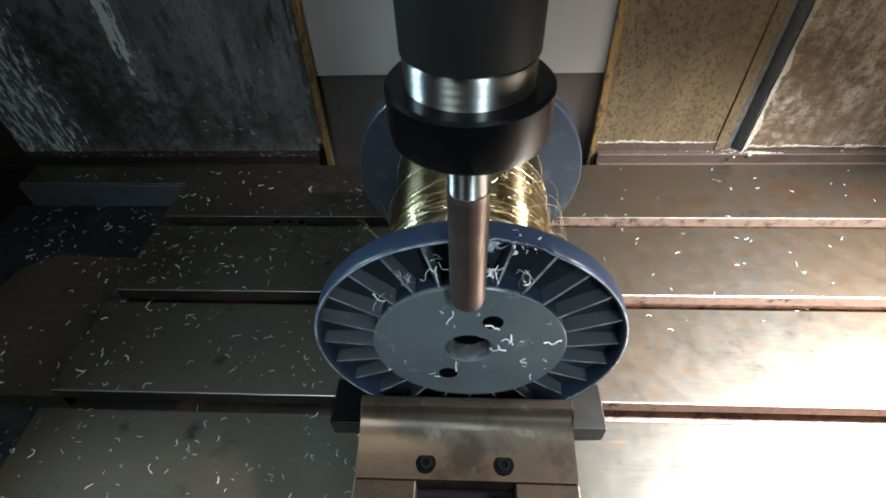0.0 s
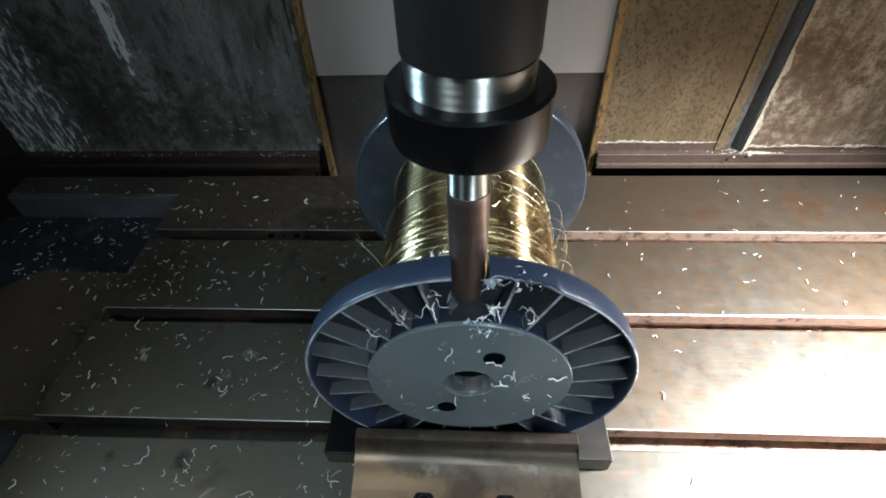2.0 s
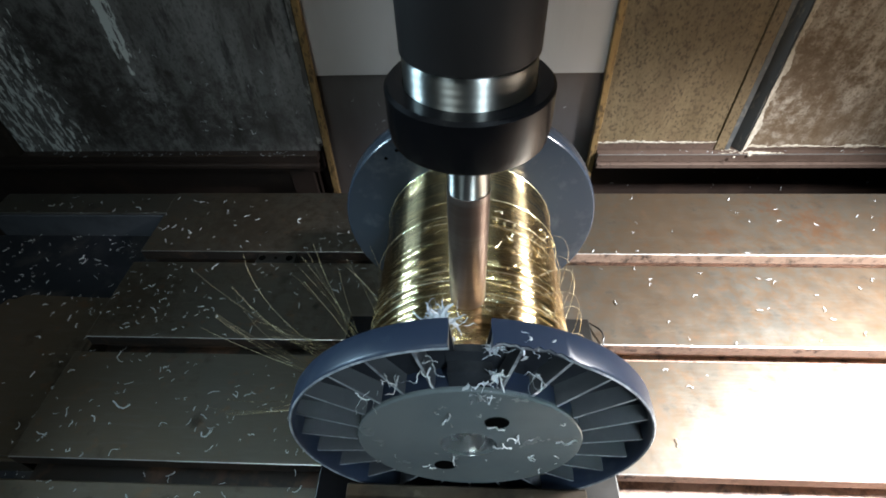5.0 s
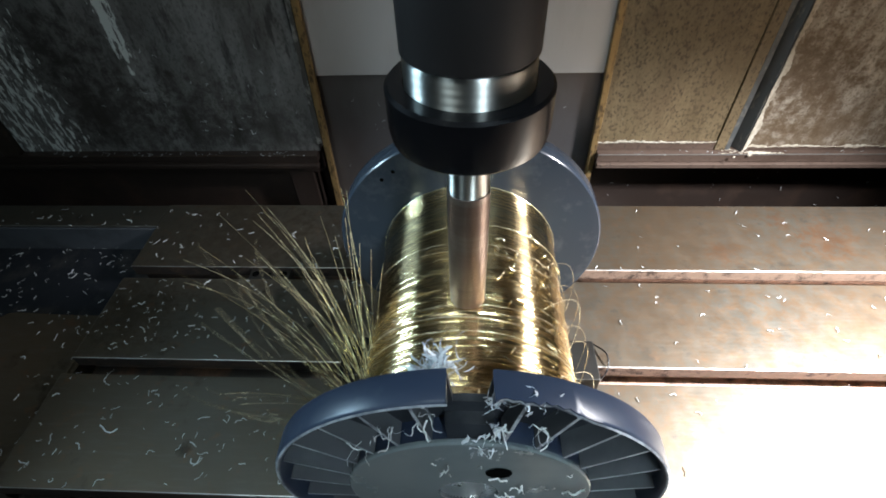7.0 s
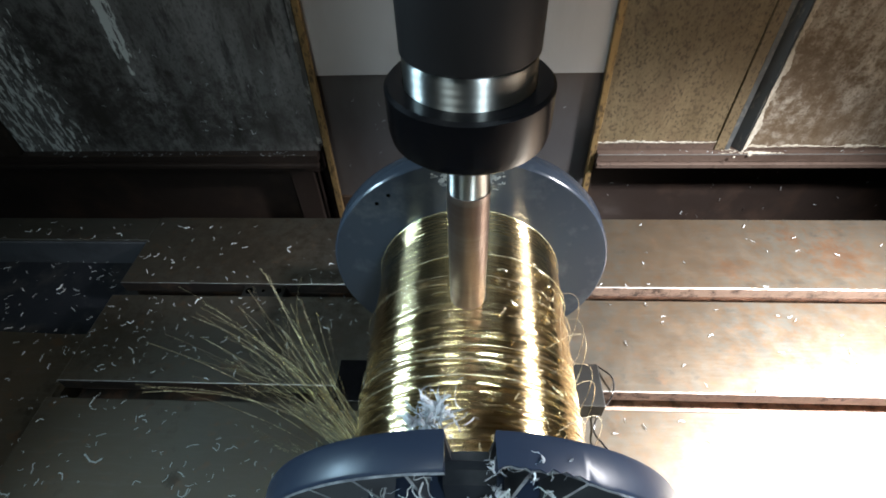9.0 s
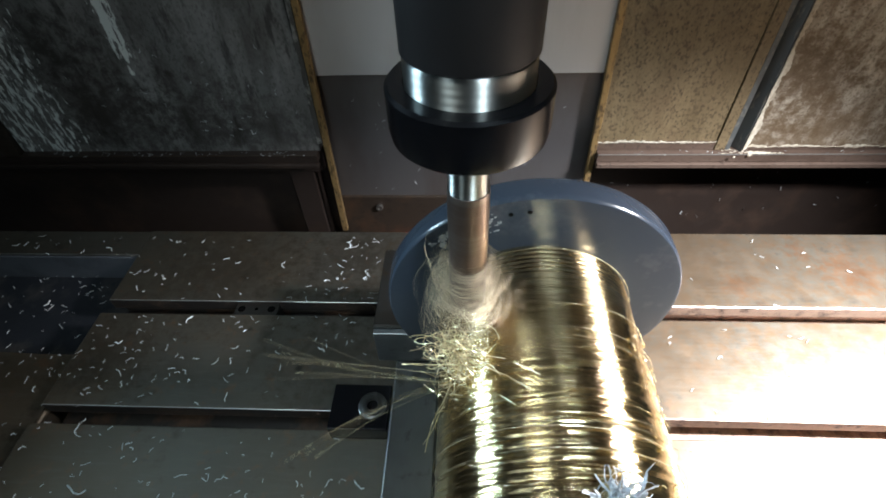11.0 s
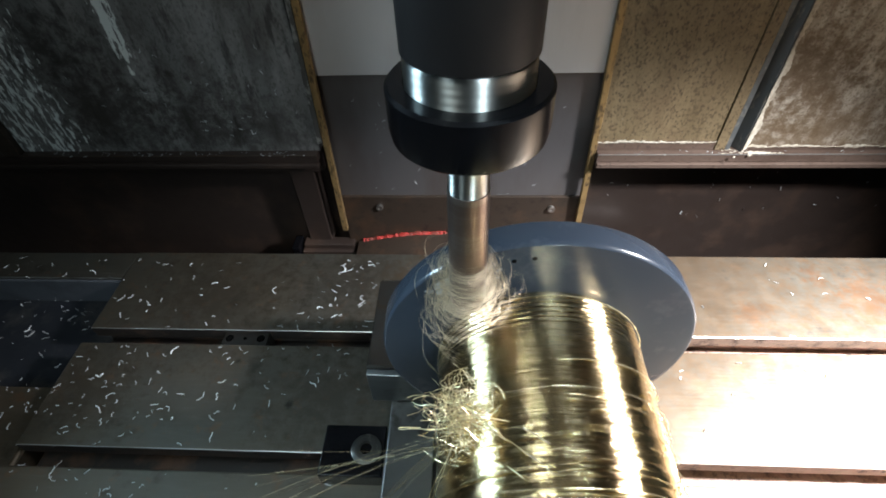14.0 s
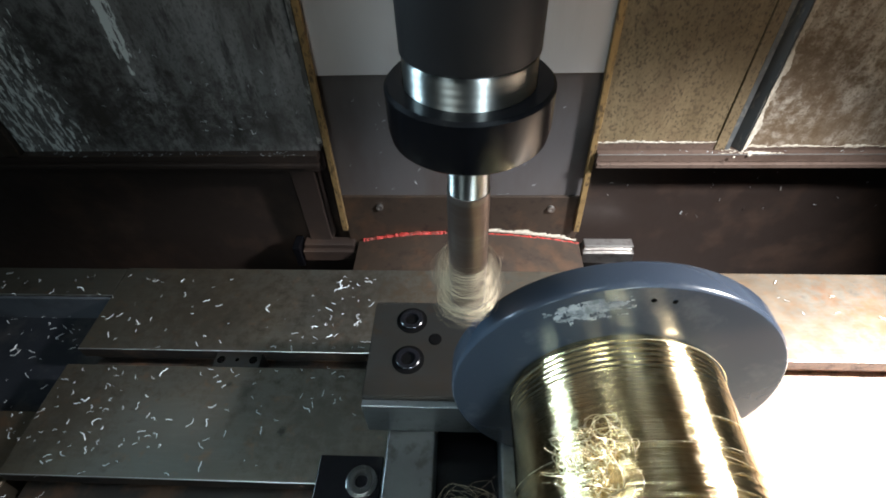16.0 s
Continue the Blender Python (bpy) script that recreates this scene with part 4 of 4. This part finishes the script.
cocoon = tagged(part("wire_cocoon", coils(rng, 190, 0.0080, 0.0120, -0.002, 0.026, 0.32, 0.00006), COCOON), "cocoon of fine brass wire wound round the cutter", "wire", kind="stuff")
halo = tagged(part("wire_halo", coils(rng, 110, 0.0100, 0.0190, -0.020, 0.014, 0.50, 0.00006), COCOON), "loose swirl of fine brass wire about the cutter", "wire", kind="stuff")


# ---- swarf of the cut ----
def fluff(rng, n, size, reach):
    bm = bmesh.new()
    for i in range(n):
        d = Vector((rng.gauss(0, 0.6), rng.gauss(0, 0.6), rng.uniform(0.1, 1.2))).normalized()
        p, pts = Vector((rng.gauss(0, size * 0.35), rng.gauss(0, size * 0.35), 0)), []
        for s in range(10):
            pts.append(p.copy())
            p += d * reach / 8 * rng.uniform(0.5, 1.3)
            d = (d + Vector((rng.gauss(0, 0.42), rng.gauss(0, 0.42), rng.gauss(0, 0.35)))).normalized()
        tube(bm, pts, rng.choice((0.0001, 0.00016, 0.00025, 0.0004)), 4, True)
    return bm


def shards(rng, n, size, reach):
    """A clump of torn flat slivers that stand up from a cut edge."""
    bm = bmesh.new()
    for i in range(n):
        d = Vector((rng.gauss(-0.1, 0.28), rng.gauss(0.1, 0.28), rng.uniform(0.3, 1.0))).normalized()
        p = Vector((rng.gauss(0, size * 0.4), rng.gauss(0, size * 0.4), -0.002))
        side = d.cross(Vector((rng.gauss(0, 1), rng.gauss(0, 1), rng.gauss(0, 1)))).normalized()
        wide, k, rows = rng.choice((0.0003, 0.0006, 0.0011, 0.0018)), 6, []
        ln = reach * rng.uniform(0.35, 1.0)
        for j in range(k + 1):
            w = wide * (1 - 0.75 * j / k) * rng.uniform(0.6, 1.2)
            up = d.cross(side) * 0.00008
            rows.append([bm.verts.new(q) for q in (p - side * w, p + up, p + side * w, p - up)])
            p = p + d * ln / k
            d = (d + Vector((rng.gauss(0, 0.34), rng.gauss(0, 0.34), rng.gauss(-0.04, 0.3)))).normalized()
            side = (side - d * side.dot(d) + 0.25 * Vector((rng.gauss(0, 1), rng.gauss(0, 1), rng.gauss(0, 1)))).normalized()
        for a, b in zip(rows, rows[1:]):
            for j in range(4):
                bm.faces.new((a[j], a[(j + 1) % 4], b[(j + 1) % 4], b[j]))
        bm.faces.new(rows[0])
        bm.faces.new(rows[-1])
    return bm


rng = random.Random(31)
for m, n, size, reach in ((pose(-0.0135, 0.027, 0.0500, -6, -14, 0), 120, 0.011, 0.015), (pose(0.0093, 0.0060, 0.0710, 30, 8, 0), 34, 0.0035, 0.010),
                          (pose(0.019, 0.0030, 0.0755, 60, 20, 0), 9, 0.006, 0.005),
                          (pose(0.027, 0.0030, 0.0725, 60, 30, 0), 6, 0.006, 0.004), (pose(0.0085, 0.002, 0.058, 80, 10, 0), 6, 0.003, 0.006)):
    f = tagged(part("torn_plastic", shards(rng, n, size, reach), TORN, reel, "white torn plastic slivers at the cut"), kind="stuff")
    f.matrix_basis = m
for m, n, size, reach in ((pose(0.0105, 0.002, 0.060, 90, 0, 0), 7, 0.003, 0.007),
                          (pose(-0.017, 0.005, 0.062, 70, -30, 0), 6, 0.006, 0.010),
                          (pose(-0.030, 0.003, 0.055, 110, -20, 0), 5, 0.008, 0.013), (pose(-0.041, 0.003, 0.042, 120, 0, 0), 4, 0.006, 0.012),
                          (pose(0.026, 0.003, 0.058, 110, 20, 0), 5, 0.007, 0.011)):
    f = tagged(part("frayed_plastic", fluff(rng, n, size, reach), CHIP, reel, "white frayed plastic at the cut"), kind="stuff")
    f.matrix_basis = m
bm = bmesh.new()
for i in range(28):
    a, r = rng.uniform(0, 6.28), 0.047 * rng.random() ** 0.5
    if r < 0.015:
        continue
    one = bmesh.new()
    curl(one, rng, (0, 0, 0), rng.choice((0.002, 0.003, 0.004, 0.005, 0.009, 0.011)))
    bmesh.ops.transform(one, matrix=pose(r * math.cos(a), -0.0001, r * math.sin(a), 90, 0, 0), verts=one.verts[:])
    me = bpy.data.meshes.new("tmp")
    one.to_mesh(me)
    one.free()
    bm.from_mesh(me)
    bpy.data.meshes.remove(me)
tagged(part("hub_swarf", bm, CHIP, reel, "white swarf curls clinging to the hub"), kind="stuff")
bm = bmesh.new()
for i in range(70):
    a, y = rng.gauss(52, 18), rng.uniform(0.020, 0.115)
    one = bmesh.new()
    curl(one, rng, (0, 0, 0), rng.choice((0.002, 0.003, 0.004, 0.006)))
    bmesh.ops.transform(one, matrix=pose(0, y, 0, 0, 90 - a, 0) @ pose(0, 0, WIND + 0.0001), verts=one.verts[:])
    me = bpy.data.meshes.new("tmp")
    one.to_mesh(me)
    one.free()
    bm.from_mesh(me)
    bpy.data.meshes.remove(me)
tagged(part("winding_swarf", bm, STRAND, reel, "curls of swarf and wire clinging to the winding"), kind="stuff")
bunch = tagged(part("frayed_plastic", shards(rng, 26, 0.008, 0.007), TORN, reel, "bunch of white swarf on the hub's edge"), kind="stuff")
# scrape on the far flange, a separate patch turned into place after 9.3 s
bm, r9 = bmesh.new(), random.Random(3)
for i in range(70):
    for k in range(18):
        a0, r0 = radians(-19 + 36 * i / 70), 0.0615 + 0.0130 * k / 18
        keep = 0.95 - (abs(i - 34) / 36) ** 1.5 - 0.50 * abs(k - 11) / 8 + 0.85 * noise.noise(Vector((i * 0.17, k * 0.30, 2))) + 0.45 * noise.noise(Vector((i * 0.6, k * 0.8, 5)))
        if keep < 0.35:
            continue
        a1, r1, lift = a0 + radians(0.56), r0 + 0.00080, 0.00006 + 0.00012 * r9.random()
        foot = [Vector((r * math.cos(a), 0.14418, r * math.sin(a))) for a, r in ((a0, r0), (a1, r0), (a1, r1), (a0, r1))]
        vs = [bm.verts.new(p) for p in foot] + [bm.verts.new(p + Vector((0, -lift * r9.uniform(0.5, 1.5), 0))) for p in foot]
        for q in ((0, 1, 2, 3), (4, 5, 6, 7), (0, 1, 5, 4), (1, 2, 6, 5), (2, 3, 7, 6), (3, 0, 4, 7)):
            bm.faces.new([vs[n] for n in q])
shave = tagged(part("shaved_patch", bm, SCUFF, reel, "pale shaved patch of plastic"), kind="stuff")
# curls that fly off the cut and land
flung = []
for i in range(64):
    bm = bmesh.new()
    curl(bm, rng, (0, 0, 0), rng.choice((0.004, 0.006, 0.008, 0.011, 0.016)) * rng.uniform(0.8, 1.2))
    c = tagged(part("swarf_curl", bm, CHIP), "white plastic swarf curl thrown off the cut", "swarf", "curls thrown off the cut")
    flung.append((c, rng.uniform(0.25, 2.3), rng.uniform(-0.26, -0.05) if i < 50 else rng.uniform(-0.05, 0.16), rng.uniform(0.06, 0.20), rng.uniform(0, 360), rng.random()))


# ---- thin black cable beside the vise ----
bm = tube(bmesh.new(), [(0.098 + 0.010 * math.sin(i / 4.0), 0.287 - i * 0.0028, 0.0012 + 0.004 * math.sin(i * 0.35) ** 2) for i in range(26)], 0.0006, 6)
cable = tagged(part("black_cable", bm, BLACK), "thin loose black cable lying on the table", "cable")


# ---- what moves ----
def motions():
    times = [i * 0.5 for i in range(33)]
    for thing in (bench, vice, chips, cable, *steps):
        m0 = thing.matrix_basis.copy()
        walk(thing, [(t, Matrix.Translation((0, -FEED * t, 0)) @ m0) for t in times])

    # the spool leaves the jaws between 9.2 and 11.3 s and is kicked on at 14.1 s: x, y, z, turn, tilt, roll
    def stage(t):
        a, b, c = (SX, SY, SZ, 0, 0, 0), (0.0382, 0.1340, 0.1090, 0.9, 1.5, 30), (0.0735, 0.1360, 0.1100, 0.4, -2.4, 45)
        b2 = (0.0394, 0.1368, 0.1092, 1.3, 0.0, 30)
        if t <= 11.3:
            u = min(1, max(0, (t - 9.3) / 1.6))
            u, p, q = u * u * (3 - 2 * u), a, b
        elif t <= 14.02:
            u, p, q = (t - 11.3) / 2.72, b, b2
        else:
            u, p, q = min(1, (t - 14.02) / 0.16), b2, c
        return [v + (w - v) * u for v, w in zip(p, q)]
    rows = []
    for t in [i * 0.5 for i in range(19)] + [9.3, 9.7, 10.1, 10.5, 10.9, 11.3, 11.8, 12.5, 13.2, 13.8, 14.0, 14.1, 14.2, 14.3, 14.7, 15.3, 16.0]:
        x, y, z, turn, tilt, roll = stage(t)
        rows.append((t, pose(x, y - FEED * t, z, 0, 0, turn) @ pose(0, 0, 0, tilt) @ pose(0, 0, 0, 0, roll, 0)))
    walk(reel, rows)

    # cutter and the wire on it turn quickly
    def spin(i):
        return Matrix.Rotation(-radians(72) * i, 4, "Z")
    walk(mill, [(i / 30, pose(AX, AY, TIP) @ spin(i)) for i in range(481)])

    # cut ends swing out from under the winding: turn outwards, lift
    def tuft(ob, at, poses):
        hid, hid2, hid3 = (-0.036, at[1], -0.036), (0.022, 0.05, -0.043), (0.044, 0.05, -0.020)
        out, out2 = (-0.053, 0.086, -0.003), (-0.022, 0.084, -0.045)
        roots = {"u": hid, "v": hid2, "w": hid3, "a": at, "k": out, "l": out2}
        walk(ob, [(t, pose(*roots[r]) @ pose(0, 0, 0, 0, 0, turn) @ pose(0, 0, 0, lift)) for t, r, turn, lift in poses])
    tuft(tuft_a, HINGE, [(0, "u", -8, 0), (5.0, "u", -8, 0), (5.7, "a", 40, 26), (6.3, "a", 46, 36), (6.5, "a", 42, 42), (6.7, "a", 28, 50), (7.0, "a", 20, 52), (7.3, "a", 20, 52), (7.6, "a", 30, 48), (7.8, "a", 36, 46), (8.0, "a", 36, 44),
                         (8.3, "a", 40, 36), (8.6, "a", 44, 18), (8.9, "a", 44, 15), (9.2, "a", 36, 22), (10.2, "v", 0, 0), (14.0, "v", 0, 0), (14.2, "w", 0, 0), (16.0, "w", 0, 0)])
    tuft(tuft_b, HINGE, [(0, "u", -8, 0), (3.0, "u", -8, 0), (3.4, "a", 75, -14), (3.8, "a", 84, -12), (4.2, "a", 72, -10), (5.4, "a", 88, -6), (6.3, "a", 78, 0), (6.7, "a", 98, -2), (7.0, "a", 76, 4), (7.5, "a", 66, 8), (8.0, "a", 60, 10),
                         (8.5, "a", 54, 8), (9.0, "a", 62, -14), (9.2, "a", 72, -20), (10.2, "v", 0, 0), (14.0, "v", 0, 0), (14.2, "w", 0, 0), (16.0, "w", 0, 0)])
    tuft(tuft_c, (-0.048, 0.042, -0.014), [(0, "u", -8, 0), (4.0, "u", -8, 0), (4.2, "a", 44, 20), (5.6, "a", 50, 20), (6.3, "a", 62, 16), (6.6, "a", 54, 30), (7.0, "a", 68, 28), (7.3, "a", 64, 22), (7.6, "a", 62, 28), (7.8, "a", 66, 22), (8.0, "a", 56, 30), (8.3, "a", 44, 40), (8.6, "a", 34, 30), (8.9, "a", 38, 24), (9.2, "a", 58, 8),
                         (10.2, "k", 60, 0), (11.3, "k", 108, -36), (12.0, "k", 116, -44), (12.7, "k", 110, -40), (14.0, "k", 114, -44), (14.2, "l", 112, -60), (15.0, "l", 118, -66), (16.0, "l", 124, -70)])

    def about(ob, poses):
        walk(ob, [(t, pose(0, 0, 0, 0, a, 0) @ m) for t, a, m in poses])
    low, up, flat = pose(-0.0470, 0.088, 0, 0, -90, 0), pose(-0.0560, 0.090, 0, 0, -90, 0), pose(-0.0515, 0.090, 0, 0, -90, 0)
    about(knot, [(0, -60, low), (9.3, -60, low), (10.0, -40, up), (10.8, 12, up), (11.3, 14, up), (14.02, 14, up), (14.18, 13, flat), (16.0, 13, flat)])
    # the scrape patch is turned separately from the flange it marks
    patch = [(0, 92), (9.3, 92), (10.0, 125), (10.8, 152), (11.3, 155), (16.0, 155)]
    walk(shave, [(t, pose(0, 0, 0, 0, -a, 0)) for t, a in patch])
    bun = pose(0.005, 0.0, 0.047, 80, 0, 0)
    walk(bunch, [(0, pose(0.0, 0.011, 0.055, 80)), (0.8, pose(0.0, 0.011, 0.055, 80)), (1.3, bun), (16.0, bun)])

    # loose wire lies under the spool until the cutter catches it
    def caught(ob, lie, last):
        rows = [(t, pose(0.001, 0.215 + lie - FEED * t, 0.0215, 90, 0, 0)) for t in (0.0, 3.0, 6.0, 9.0, 9.3)]
        rows += [(9.5, pose(-0.012, 0.17, 0.05, 60)), (9.65, pose(-0.020, 0.15, 0.11, 30)), (9.8, pose(AX, AY, TIP)), (10.5, pose(AX, AY, TIP))]
        i0 = round(10.5 * 30)
        rows += [(i / 30, pose(AX, AY, TIP) @ spin(i - i0)) for i in range(i0 + 1, last + 1)]
        walk(ob, rows)
        return rows
    caught(cocoon, 0.0, 480)
    rows = caught(halo, 0.045, 420)
    rows = [r for r in rows if r[0] <= 14.0]
    rows += [(14.07, pose(-0.002, 0.105, 0.12, 20)), (14.14, pose(-0.001, 0.095, 0.07, 50)), (14.24, pose(0.001, 0.085, 0.031, 80)), (14.6, pose(0.001, 0.085 - 0.0036, 0.031, 82)), (15.3, pose(0.001, 0.085 - 0.0106, 0.031, 82)), (16.0, pose(0.001, 0.085 - 0.0176, 0.031, 82))]
    halo.animation_data_clear()
    walk(halo, rows)

    # thrown curls: in the rib cell, through the air, then lying on the table
    for c, t0, x, y, turn, u in flung:
        t1 = t0 + 0.25 + 0.2 * u
        land = 0.0
        if abs(x) < 0.062:
            land = 0.0484
            x = math.copysign(0.034 + 0.4 * abs(x), x)
            y = min(y, 0.080)
        y1 = y + FEED * t1
        rows = [(t, pose(AX + 0.004 * (u - 0.5), AY + 0.020 - FEED * t * 0.9, 0.172 + 0.004 * u, 0, 0, turn)) for t in (0.0, t0)]
        p0, p1 = Vector((AX, AY + 0.01 - FEED * t0, 0.178)), Vector((x, y1 - FEED * t1, land))
        for k in (1, 2, 3):
            f = k / 4
            p = p0.lerp(p1, f) + Vector((0, 0, 0.06 * f * (1 - f) * 4 * u))
            rows.append((t0 + (t1 - t0) * f, pose(*p, 60 * math.sin(3 * f), 50 * math.sin(2 * f), turn + 60 * f)))
        rows += [(t, pose(x, y1 - FEED * t, land, 0, 0, turn + 70)) for t in (t1, 3.0, 6.0, 9.0, 12.0, 16.0)]
        walk(c, rows)


motions()
